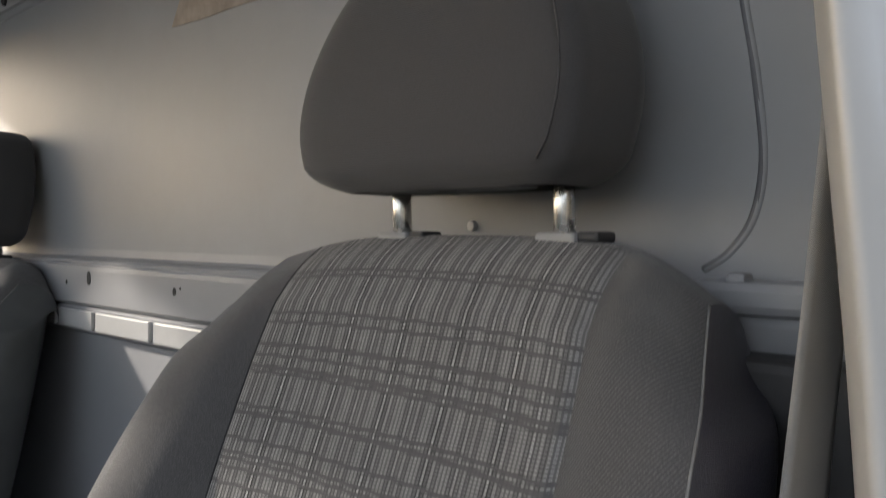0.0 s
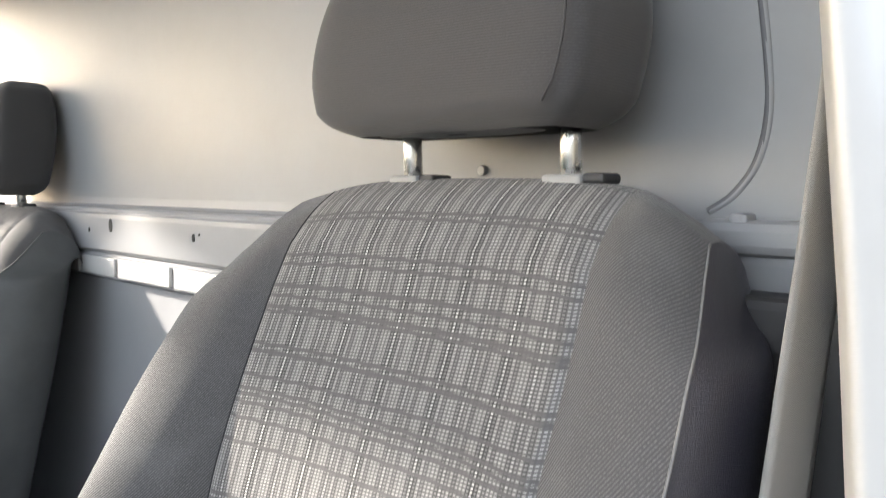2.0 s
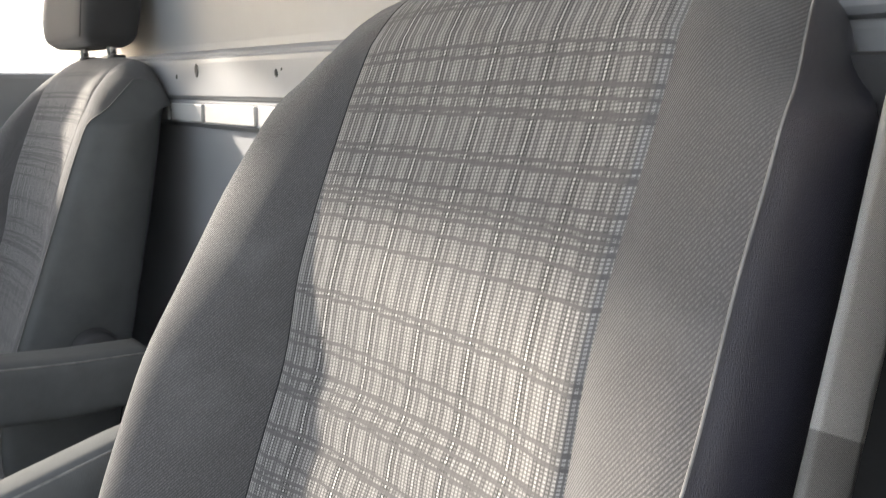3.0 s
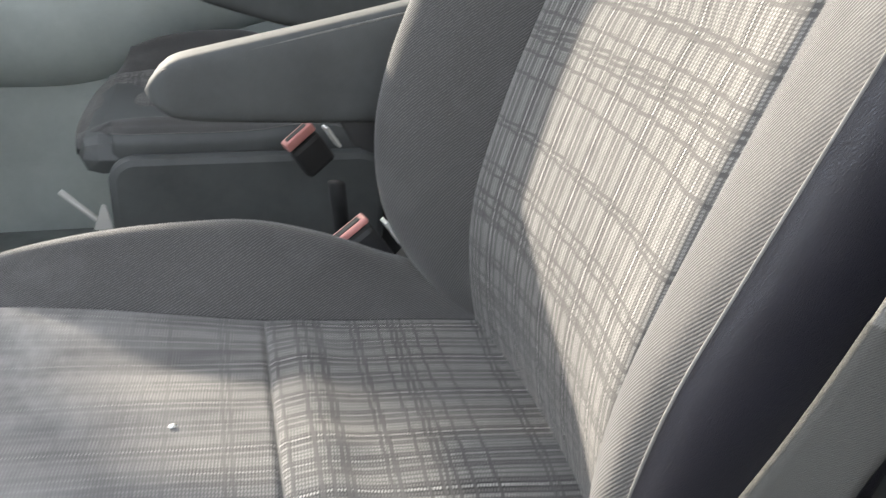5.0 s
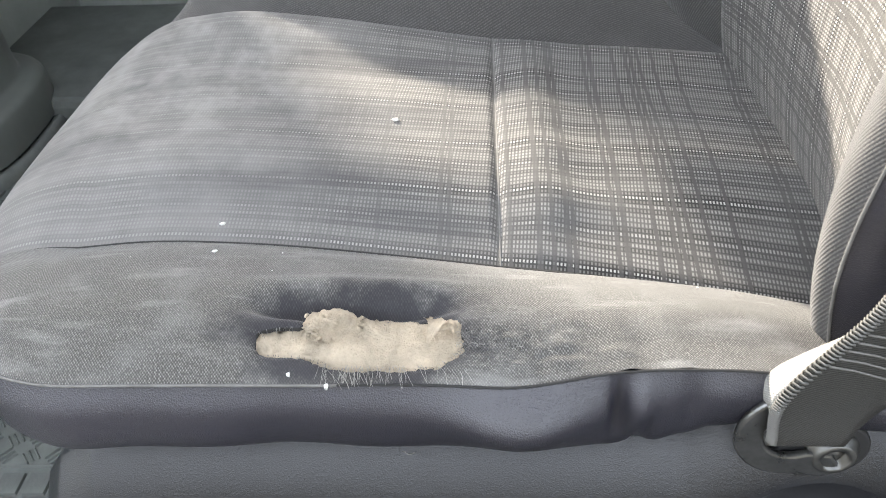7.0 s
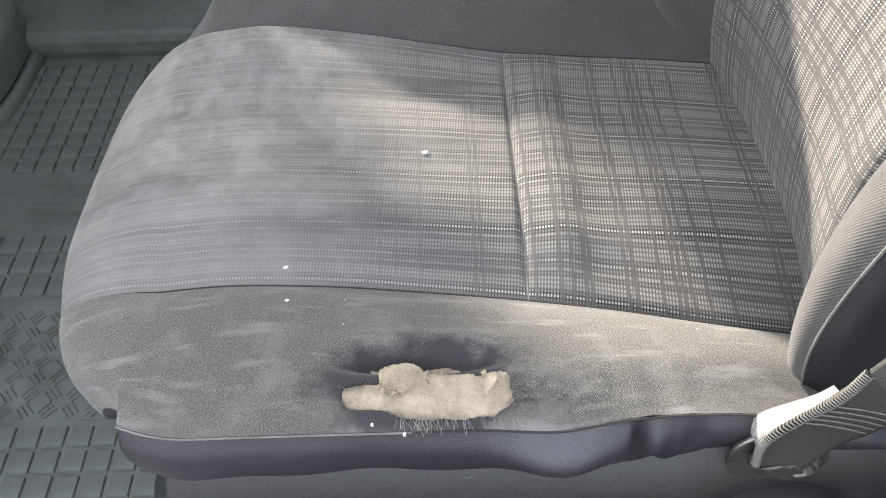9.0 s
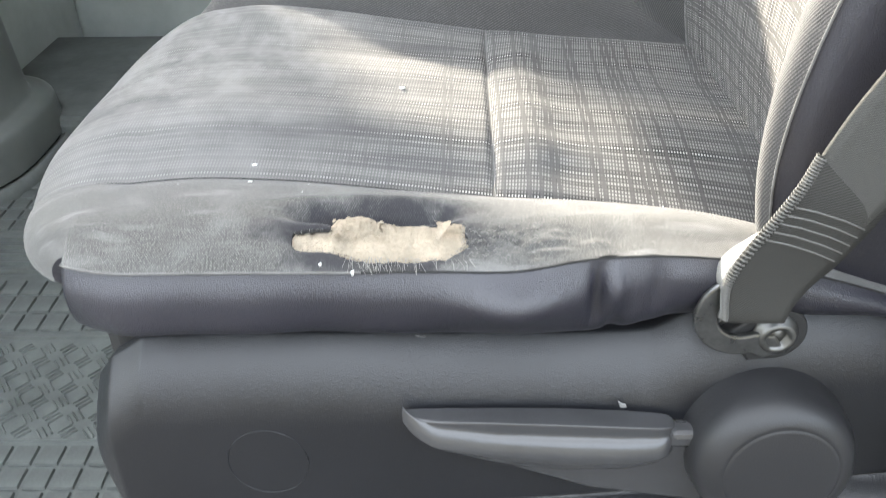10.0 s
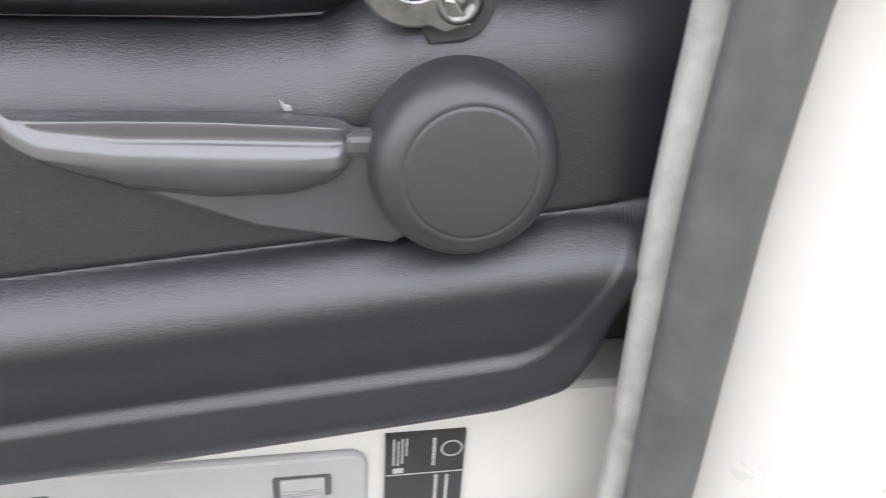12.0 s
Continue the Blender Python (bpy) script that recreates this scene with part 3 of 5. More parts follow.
    for z, w, d, dx in ht:
        ring = []
        for k in range(48):
            a = 2 * math.pi * k / 48
            ca, sa = math.cos(a), math.sin(a)
            x = 0.202 + dx + d * math.copysign(abs(ca) ** 0.42, ca)
            full = 0.139 - (0.139 - w) * 0.5 if sa < 0 and z < 1.09 else w
            y = HY + 0.9 * full * math.copysign(abs(sa) ** 0.34, sa)
            if ca < 0:
                x += 0.006 * (1 - abs(sa)) - 0.004 * abs(sa) ** 8
            ring.append((x, y, 1.062 + head_move[1] + (z - 1.048) * 1.06))
        hrows.append(ring)
    head = sheet("headrest", loc(hrows), M_HEAD, root, "dark charcoal cloth headrest", closed_u=True)
    cap = []
    for z, w in ((1.049, 0.080), (1.0487, 0.05), (1.0485, 0.01)):
        cap.append([(0.202 + w * 0.35 * math.cos(a), HY + 0.9 * w * math.sin(a), z + 0.0138 + head_move[1]) for a in np.linspace(0, 2 * math.pi, 25)])
    sheet("underside", loc(cap) , M_HEAD, head)
    front_seam = [(0.202 + np.interp(z, hz, ht[:, 3]) - 0.90 * np.interp(z, hz, ht[:, 2]), HY - 0.9 * 0.93 * np.interp(z, hz, ht[:, 1]), 1.062 + head_move[1] + (z - 1.048) * 1.06) for z in np.linspace(1.06, 1.19, 14)]
    tube("seam", loc(np.array(front_seam)), 0.0008, M_HEADSEAM, head, sides=5)
    for y in (0.31 + head_move[0], 0.17 + head_move[0]):
        tube("headrest_post", loc(np.array([(0.213, y, 1.015), (0.211, y, 1.05), (0.209, y, 1.085)])), 0.0068, M_STEEL, root, "bright steel headrest post", sides=16)
        gb = bmesh.new()
        box(gb, -0.011, 0.014, -0.015, 0.014, -0.0045, 0.0025, bevel=0.0022)
        bmesh.ops.translate(gb, verts=gb.verts, vec=Vector(loc(np.array([0.211, y, 1.033]))))
        guide = part("post_guide", gb, M_GUIDE, root, "grey plastic headrest guide", smooth=False)
        kb = box(bmesh.new(), -0.008, 0.012, -0.029, -0.013, -0.0035, 0.0032, bevel=0.0025)
        bmesh.ops.translate(kb, verts=kb.verts, vec=Vector(loc(np.array([0.211, y, 1.033]))))
        part("release_button", kb, M_DARK, guide, smooth=False)

    # cushion: rows from the back to the front edge, then down the front
    xs = np.r_[np.linspace(0.07, -0.12, 60), np.linspace(-0.1212, -0.29, 140), np.linspace(-0.292, -0.40, 44)]
    rows = list(curve_rows(CUSH, xs[::-1])[::-1])
    last = rows[-1]
    ins, bo, bi, so, si, pl, foam = [], [], [], [], [], [], []
    cx = (lambda x: x) if worn else (lambda x: 0.05 + (x - 0.05) * 0.87)
    roll = [(0.0, 0.0)] + [(0.085 * math.sin(a), 0.046 * (1 - math.cos(a))) for a in np.linspace(0.12, math.pi / 2, 16)] + [(0.084, 0.052)]
    for k in range(len(rows) + len(roll) - 1):
        if k < len(rows):
            r, fx, fz = rows[k], 0.0, 0.0
        else:
            fx, fz = roll[k - len(rows) + 1]
            r = last
        x, zo, zi, co, ci, zp, yo, yi = r
        lip = zo
        if not worn:        # fuller edges, so that the panel lies lower between them
            zo, zi = zo - 0.022, zi - 0.022
        q = fx / 0.085
        edge = lambda y: min(1.0, abs((y - 0.255) / 0.222))
        corner = lambda y: 0.115 * q * edge(y) ** 3.6
        fall = lambda y: fz * (1 - 0.88 * edge(y) ** 4)
        flat = lambda z, w: z * (1 - w) + (lip + 0.006) * w
        dent = 0.0028 * math.exp(-((x + 0.157) / 0.003) ** 2) if fx == 0 else 0.0
        puff = 0.0045 * math.exp(-((x + 0.130) / 0.019) ** 2) if fx == 0 else 0.0

        def pt(y, z, soft=1.0):
            s = 0.0
            if worn and fx == 0:
                s = 0.0012 * math.sin(y * 75 + x * 6) * smooth01((-0.17 - x) / 0.05) + 0.0011 * math.sin(y * 130 + x * 30) * math.exp(-((x + 0.11) / 0.03) ** 2)
            return (cx(x - fx + corner(y)), y, z - fall(y) + (puff - dent + s) * soft)

        zc = 0.5 * (zo + zi) + 0.004
        a = catmull([(yo, zo - 0.003), (yo + 0.014, zo + 0.002), (0.20, zc), (0.26, zc + 0.002), (0.32, zc + 0.001), (yi - 0.014, zi + 0.001), (yi, zi - 0.003)], 9)
        ins.append([pt(y, flat(z, 0.5 * q), min(1.0, 8 * min(abs(y - yo), abs(yi - y)) / (yi - yo))) for y, z in a])
        c_ = max(0.0, min(1.0, (-0.355 - x) / 0.045))
        dyc = 0.010 * c_ ** 2 + 0.022 * q
        still = worn and fx == 0
        swell = 0.014 * still * math.exp(-((x + 0.150) / 0.032) ** 2)
        yp = 0.034 + dyc - 0.3 * swell
        b = catmull([(yp, zp), (yp + 0.013, 0.45 * zp + 0.55 * co), (max(0.072, yp + 0.022), co), (0.5 * (0.072 + yo) + 0.005, 0.5 * (co + zo) + 0.002), (yo, zo - 0.003)], 20)
        brow, frow = [], []
        for y, z in b:
            h = 0.0
            if worn and fx == 0:
                t = torn(x, y)
                h = -0.0150 * math.exp(-((x + 0.230) / 0.046) ** 4) * math.exp(-((y - 0.0730) / 0.0066) ** 2)
                h += 0.0045 * math.exp(-((x + 0.228) / 0.055) ** 4) * math.exp(-((y - 0.0890) / 0.0075) ** 2)
                h += 0.0016 * noise.noise(Vector((x * 130, y * 220, 9))) * math.exp(-((x + 0.145) / 0.035) ** 2) * math.exp(-((y - 0.045) / 0.014) ** 2)
                h -= 0.0025 * math.exp(-max(t, 0) * 2.5)
                h += 0.0015 * math.sin(x * 260 + y * 90) * math.exp(-((x + 0.10) / 0.03) ** 2) * math.exp(-((y - 0.045) / 0.02) ** 2)
            brow.append((cx(x - fx + corner(y)), y, flat(z, q * 0.8) - fall(y) + h))
            if worn and fx == 0 and -0.31 < x < -0.14:
                t = torn(x, y)
                frow.append((x, y + 0.0005, z - 0.0036 - 0.010 * smooth01((t - 0.1) / 0.9) + 0.0016 * noise.noise(Vector((x * 330, y * 420, 11))) * smooth01((-0.215 - x) / 0.03) + 0.0030 * noise.noise(Vector((x * 60, y * 110, 3))) + 0.0009 * noise.noise(Vector((x * 170, y * 170, 7))) + 0.0003 * noise.noise(Vector((x * 500, y * 500, 2)))))
        bo.append(brow)
        if frow:
            foam.append(frow[:68])
        c = catmull([(yi, zi - 0.003), (yi + 0.025, 0.45 * zi + 0.55 * ci), (0.447, ci), (0.472, ci - 0.010), (0.488, ci - 0.035)], 9)
        bi.append([(cx(x - fx + corner(y)), y, flat(z, q * 0.8) - fall(y)) for y, z in c])
        low = 0.392
        fold = lambda c: (0.0095 * math.exp(-((x - c) / 0.0034) ** 2) - 0.0045 * math.exp(-((x - c - 0.0095) / 0.005) ** 2) + 0.0035 * math.exp(-((x - c - 0.032) / 0.005) ** 2)) if still else 0.0
        puffy = (0.0016 * math.sin(x * 31) + 0.001 * math.sin(x * 83 + 1)) * (1 if worn else 0.3) * (1 - q)
        zpp = flat(zp, q * 0.8) - fall(yp)
        lowz = min(low, zpp - 0.02) if q == 0 else min(zpp - 0.004, low + 0.006 * q)
        lift = 0.014 * smooth01((x + 0.115) / 0.07) * still
        zlow = lowz + (zpp - lowz) * 0.20 + lift
        d = catmull([(0.080 + dyc, lowz - 0.016 * (1 - q) ** 2 - 0.001), (0.049 + dyc, lowz + 0.6 * lift), (0.0305 + dyc - puffy + 0.35 * fold(-0.096), zlow), (0.0268 + dyc - 0.5 * puffy - swell + fold(-0.107), zlow + 0.6 * (zpp - zlow)), (yp, zpp)], 7)
        so.append([(cx(x - fx + corner(yp) + 0.08 * q * (1 - m) ** 1.2), y + 0.06 * q * (1 - m) ** 1.2, z) for (y, z), m in zip(d, np.linspace(0, 1, len(d)))])
        zin = flat(ci - 0.035, q * 0.8) - fall(0.488)
        e = catmull([(0.488, zin), (0.494, 0.5 * (zin + lowz)), (0.482, min(lowz, zin - 0.02)), (0.45, min(lowz, zin - 0.02) - 0.01)], 6)
        si.append([(cx(x - fx + corner(0.488)), y, z) for y, z in e])
        pl.append((cx(x - fx + corner(yp)), yp - 0.001, zpp))
    nose = np.array(list(bo[-1]) + list(ins[-1]) + list(bi[-1]))
    under_rows = []
    for f in np.linspace(0, 1, 8):      # dark cloth tucked back under the front edge
        w = nose.copy()
        w[:, 0] += 0.10 * f ** 1.2
        w[:, 1] += (0.25 - w[:, 1]) * 0.18 * f
        w[:, 2] += (np.minimum(nose[:, 2] - 0.004, 0.384) - nose[:, 2]) * math.sin(f * math.pi / 2)
        under_rows.append(w)
    sheet("cushion_front", loc(under_rows), M_SIDE if worn else M_PSIDE, root, "dark cloth under the front edge of the cushion")
    fab = M_TWILL_WORN if worn else M_TWILL
    inner_fab = M_TWILL
    sheet("cushion_insert", loc(ins), M_PLAID_WORN if worn else M_PLAID, root, "worn dusty plaid cloth of the seat cushion")
    if worn:
        field = [[torn(p[0], p[1]) if k < len(rows) and -0.30 < p[0] < -0.14 else 1.0 for p in r] for k, r in enumerate(bo)]
        _, rim = cut_sheet("cushion_bolster", loc(bo), field, fab, root, "worn grey twill cushion edge, torn open to the foam")
    else:
        sheet("cushion_bolster", loc(bo), fab, root, "grey twill cushion edge")
    sheet("cushion_bolster", loc(bi), inner_fab, root, "grey twill raised cushion edge")
    sheet("cushion_side", loc(so), M_SIDE if worn else M_PSIDE, root, "dark wrinkled side skirt of the cushion")
    sheet("cushion_side", loc(si), M_SIDE, root, "dark side skirt of the cushion")
    cut = next(k for k in range(len(rows)) if rows[k][0] < -0.232) if worn else 2
    tube("piping", loc(np.array(pl[cut:len(rows) + 2])), 0.0007, M_PIPE, root, "pale frayed piping", sides=6)
    if worn:
        tube("piping", loc(np.array(pl[2:cut + 1])), 0.0006, M_SEAM, root, "dark worn-through piping", sides=6)
    seam_row = min(range(len(rows)), key=lambda k: abs(rows[k][0] + 0.157))
    tube("seam", loc(np.array(ins[seam_row]) + (0, 0, -0.0002)), 0.0007, M_PIPE, root, "pale cross seam of the cushion", sides=5)
    tube("seam", loc(np.array([r[0] for r in ins])), 0.0008, M_SEAM, root, sides=5)
    tube("seam", loc(np.array([r[-1] for r in ins])), 0.0008, M_SEAM, root, sides=5)
    if worn:
        rnd = random.Random(4)
        sheet("foam", loc(foam), M_FOAM, root, "cream upholstery foam showing through the tear")
        strip_v, strip_f = [], []
        for a, b in rim:        # the frayed thickness of the cloth along the tear
            k = len(strip_v)
            strip_v += [a, b, (b[0], b[1], b[2] - 0.0022), (a[0], a[1], a[2] - 0.0022)]
            strip_f.append((k, k + 1, k + 2, k + 3))
        mesh_ob("torn_rim", strip_v, strip_f, M_SEAM, root, "dark frayed rim of the tear")
        curl = []
        for u in np.linspace(0, 1, 13):     # a tongue of foam skin curling out of the tear
            w = 0.0042 * (1 - 0.75 * u ** 2)
            curl.append([(-0.1905 + s_ * w + 0.002 * math.sin(4 * u) + 0.0004 * noise.noise(Vector((u * 9, s_ * 3, 1))), 0.0625 - 0.013 * u, 0.4545 + 0.0035 * math.sin(3.0 * u) - 0.0035 * u + 0.0012 * s_ * s_) for s_ in np.linspace(-1, 1, 7)])
        sheet("torn_flap", loc(curl), M_FOAM, root, "curled tongue of torn foam")
        cr = bmesh.new()
        for k in range(70):
            x = rnd.uniform(-0.252, -0.222) if k < 54 else rnd.uniform(-0.192, -0.180)
            y = 0.0595 + rnd.uniform(-0.007, 0.0085) if k < 54 else 0.0600 + rnd.uniform(-0.003, 0.004)
            r_ = rnd.uniform(0.0004, 0.0013)
            m_ = Matrix.Translation((x - base.x, (y - base.y) * flip, 0.4470 + 0.20 * (y - 0.04) + rnd.uniform(0, 0.0010))) @ Matrix.Rotation(rnd.uniform(0, 3), 4, "Z") @ Matrix.Diagonal((1.6, 0.8, 0.6, 1))
            out = bmesh.ops.create_icosphere(cr, subdivisions=2, radius=r_)
            for w in out["verts"]:
                w.co = m_ @ (w.co * (1 + 0.9 * noise.noise(w.co * 1300 + Vector((k, 0, 0)))))
        tagged(part("foam_rubble", cr, M_FOAM, root, "crumbling lumps of foam at the rim of the tear"), kind="stuff")
        strands = []
        for k in range(46):     # fringe hanging under the hole
            x = rnd.uniform(-0.250, -0.175) if k % 4 == 0 else rnd.uniform(-0.240, -0.203)
            y0, ln, dx = 0.0395 + rnd.uniform(-0.001, 0.002), rnd.uniform(0.0005, 0.0035), rnd.gauss(0.5, 0.9)
            z0 = 0.4455 + rnd.uniform(0, 0.001)
            strands.append(([(x + dx * ln * f + 0.0012 * math.sin(f * 3 + k) * f, y0 - (0.006 + 0.9 * ln) * f, z0 + 0.0022 * math.sin(f * 2.2) - (0.002 + ln) * f * f) for f in np.linspace(0, 1, 6)], 0.00012 if k % 9 else 0.00022))
        for k in range(150):    # short threads along the torn edge
            a, b = rim[rnd.randrange(len(rim))]
            x, y, z = a[0] + base.x, a[1] * flip + base.y, a[2]
            gx, gy = torn(x + 0.001, y) - torn(x - 0.001, y), torn(x, y + 0.001) - torn(x, y - 0.001)
            n_ = math.hypot(gx, gy) + 1e-6
            ln, sw = rnd.uniform(0.0008, 0.0032), rnd.gauss(0, 0.0008)
            strands.append(([(x - gx / n_ * ln * f + sw * f, y - gy / n_ * ln * f - sw * f, z + 0.0004 - 0.0012 * f * f + 0.0006 * math.sin(3 * f)) for f in np.linspace(0, 1, 4)], 0.0001))
        for k in range(260):    # worn nap beside the hole
            x, y = -0.180 + abs(rnd.gauss(0, 0.028)), rnd.uniform(0.037, 0.058)
            a, ln = rnd.uniform(-1.2, 1.2), rnd.uniform(0.0015, 0.005)
            z = 0.4448 + 0.3 * (y - 0.034) + 0.11 * (x + 0.18)
            strands.append(([(x + ln * f * math.cos(a), y + ln * f * math.sin(a) * 0.5, z + 0.001 * math.sin(f * 3.1)) for f in np.linspace(0, 1, 4)], 0.00011))
        for nm, pick, mt in (("fringe", 0, M_FIBRE), ("worn_nap", 1, M_SIDE)):
            v, fc = [], []
            for n_, (line, rad) in enumerate(strands):
                if (n_ % 5 < 3 if n_ >= 46 else 0) != pick:
                    continue
                k0 = len(v)
                for p in line:
                    v += [(p[0] + rad * c, p[1], p[2] + rad * d_) for c, d_ in ((0, 1), (0.87, -0.5), (-0.87, -0.5))]
                for i_ in range(len(line) - 1):
                    fc += [(k0 + 3 * i_ + m_, k0 + 3 * i_ + (m_ + 1) % 3, k0 + 3 * i_ + 3 + (m_ + 1) % 3, k0 + 3 * i_ + 3 + m_) for m_ in range(3)]
            tagged(mesh_ob(nm, loc(np.array(v)), fc, mt, root, "frayed threads round the tear"), kind="stuff")
    belly = boxed("cushion_underside", (-0.398, 0.05, 0.064, 0.47, 0.366, 0.396) if worn else (-0.392, 0.05, 0.034, 0.47, 0.372, 0.434), M_SIDE if worn else M_PSIDE, root, "dark cloth underside of the cushion", bevel=0.014 if worn else 0.030)
    belly.data.transform(Matrix(loc_matrix(base, flip, shift)))
    under = boxed("seat_pan", (-0.40 if worn else -0.33, 0.12, 0.06, 0.47, 0.33, 0.385), M_DARK, root, "dark seat pan", bevel=0.01)
    under.data.transform(Matrix(loc_matrix(base, flip, shift)))
    return root, loc


def loc_matrix(base, flip, shift):
    return ((1, 0, 0, -base.x), (0, flip, 0, -base.y * flip), (0, 0, 1, shift[2]), (0, 0, 0, 1))


driver, D = seat("driver_chair", (0, 0, 0), False, True, "worn grey driver's seat with plaid panels and a torn cushion edge")
passenger, P = seat("passenger_chair", (0.005, 0.97, -0.035), False, False, "grey passenger seat with plaid panels beside the door", head_move=(0.03, -0.014))
BASE = Vector((-0.17, 0.25, 0.0))
# ---- driver's seat: side trim, lever, knob ----
def side_trim(root, conv):
    top = [(-0.413, 0.325), (-0.407, 0.347), (-0.393, 0.366), (-0.371, 0.381), (-0.351, 0.383), (-0.312, 0.385), (-0.10, 0.384), (-0.068, 0.386), (-0.050, 0.397), (-0.02, 0.410), (0.143, 0.415)]
    low = [(-0.413, 0.318), (-0.406, 0.288), (-0.395, 0.25), (-0.377, 0.19), (-0.362, 0.162), (-0.345, 0.145), (-0.325, 0.1395), (-0.283, 0.141), (-0.189, 0.149), (-0.077, 0.160), (0.032, 0.171), (0.068, 0.180), (0.087, 0.208), (0.099, 0.25), (0.112, 0.29), (0.124, 0.33), (0.143, 0.40)]
    xs = np.r_[np.linspace(-0.413, -0.33, 50), np.linspace(-0.328, 0.03, 110), np.linspace(0.032, 0.143, 52)]
    fr = np.r_[np.linspace(0, 0.12, 16), np.linspace(0.125, 0.88, 190), np.linspace(0.89, 1, 14)]
    cols = []
    gx = np.linspace(-0.45, 0.165, 616)
    win = np.hanning(23) / np.hanning(23).sum()
    glow = np.convolve(np.interp(gx, *zip(*low)), win, "same")
    for x in xs:
        zt, zb = np.interp(x, *zip(*top)), min(np.interp(x, gx, glow), np.interp(x, *zip(*top)) - 0.004)
        zg, zf = 0.2513 + 0.0955 * (x + 0.37), 0.2425 + 0.1056 * (x + 0.334)
        zr = np.interp(x, [-0.375, -0.358, -0.345, -0.332, -0.314, -0.295, -0.182, -0.048, 0.035, 0.05, 0.064, 0.078, 0.09], [0.275, 0.258, 0.242, 0.222, 0.197, 0.181, 0.193, 0.205, 0.213, 0.219, 0.236, 0.268, 0.29])
        line = []
        for f in fr:
            z = zb + (zt - zb) * f
            y = 0.022 + 0.10 * (z - 0.33)
            y += 0.026 * np.clip((z - (zt - 0.050)) / 0.050, 0, 1) ** 2.2
            g = min(1.0, max(0.0, (zg - z) / 0.032))
            g = 1 - (1 - g) ** 2.6
            y -= 0.026 * g
            y += 0.0035 * math.exp(-((z - zg) / 0.0025) ** 2)
            y += 0.012 * smooth01((zf - 0.012 - z) / 0.06)
            inside = smooth01((x + 0.372) / 0.025) * smooth01((0.092 - x) / 0.02) * (1 - 0.5 * smooth01((x - 0.02) / 0.05))
            y -= 0.0045 * smooth01((zr + 0.004 - z) / 0.009) * inside
            edge = min((x + 0.413) / 0.02, (0.143 - x) / 0.012, 1.0)
            y += 0.014 * (1 - min(1, max(0, edge)) ** 0.5)
            xl = np.interp(z, [p[1] for p in low[9:]], [p[0] for p in low[9:]])
            d = min(z - zb, 0.02) / 0.02
            if x > 0.0 and z > 0.165:
                d = min(d, max(0.0, xl - x) / 0.016)
            y += 0.016 * (1 - math.sqrt(max(0, 1 - (1 - d) ** 2)))
            line.append((x, y, z))
        first, last = line[0], line[-1]
        line = [(first[0], first[1] + 0.03, first[2] + 0.002)] + line + [(last[0], last[1] + 0.03, last[2] - 0.004)]
        cols.append(line)
    trim = sheet("side_trim", conv(cols), M_TRIM, root, "black grained plastic side cover of the seat base")
    circle = [(-0.299 + 0.025 * math.cos(a), 0.0168 + 0.1 * (0.307 + 0.025 * math.sin(a) - 0.33) + 0.005, 0.307 + 0.025 * math.sin(a)) for a in np.linspace(0, 2 * math.pi, 49)]
    tube("blanking_ring", conv(np.array(circle)), 0.00035, M_TRIM, trim, sides=5)

    # knob: turned profile about an axis that leans up a little
    prof = [(0.00005, 0.0305), (0.015, 0.0303), (0.0295, 0.0295), (0.0314, 0.0292), (0.0318, 0.0287), (0.0322, 0.0290), (0.0345, 0.0283), (0.0385, 0.0262), (0.0425, 0.0225), (0.0452, 0.017), (0.0465, 0.011), (0.0468, 0.004), (0.048, 0.0), (0.048, -0.02)]
    lean = Matrix.Rotation(radians(-9), 3, "X") @ Matrix.Scale(1.005, 3)
    rows = []
    for r, h in prof:
        ring = []
        for k in range(64):
            a = 2 * math.pi * k / 64
            v = lean @ Vector((r * math.cos(a), -h, r * math.sin(a)))
            ring.append((-0.0025 + v.x, 0.014 + v.y, 0.3300 + v.z))
        rows.append(ring)
    sheet("recline_knob", conv(rows), M_KNOB, root, "round black backrest adjuster knob", closed_u=True)

    # lever: a blade with a bevelled top, and the arm behind it
    ctl = [  # x, top z, ridge z, bottom z, thickness
        (-0.214, 0.3600, 0.3590, 0.3580, 0.005), (-0.208, 0.3606, 0.3555, 0.3525, 0.012), (-0.195, 0.3612, 0.3500, 0.3400, 0.017), (-0.16, 0.3615, 0.3465, 0.3265, 0.019),
        (-0.12, 0.3610, 0.3460, 0.3215, 0.021), (-0.085, 0.3590, 0.3445, 0.3225, 0.021), (-0.066, 0.3570, 0.3430, 0.3280, 0.019), (-0.058, 0.3555, 0.3425, 0.3350, 0.015), (-0.055, 0.352, 0.3440, 0.3400, 0.008)]
    rows = []
    for x, zt, zm, zb, th in lerp_rows(ctl, np.linspace(-0.214, -0.055, 64)):
        zt, zm, zb = zt - 0.008, zm - 0.0085, zb - 0.0095
        y0 = 0.020
        c = catmull([(y0, zt), (y0 - 0.25 * th, zt + 0.0002), (y0 - 0.56 * th, zt - 0.0002), (y0 - 0.64 * th, zt - 0.0012), (y0 - 0.66 * th, zm + 0.0072), (y0 - 0.80 * th, zm + 0.0048), (y0 - 0.93 * th, zm + 0.0012), (y0 - th, zm - 0.0036), (y0 - 0.96 * th, 0.6 * zm + 0.4 * zb), (y0 - 0.78 * th, 0.28 * zm + 0.72 * zb), (y0 - 0.4 * th, zb), (y0 + 0.002, zb + 0.002), (y0, zt)], 4)
        rows.append([(x, y, z) for y, z in c])
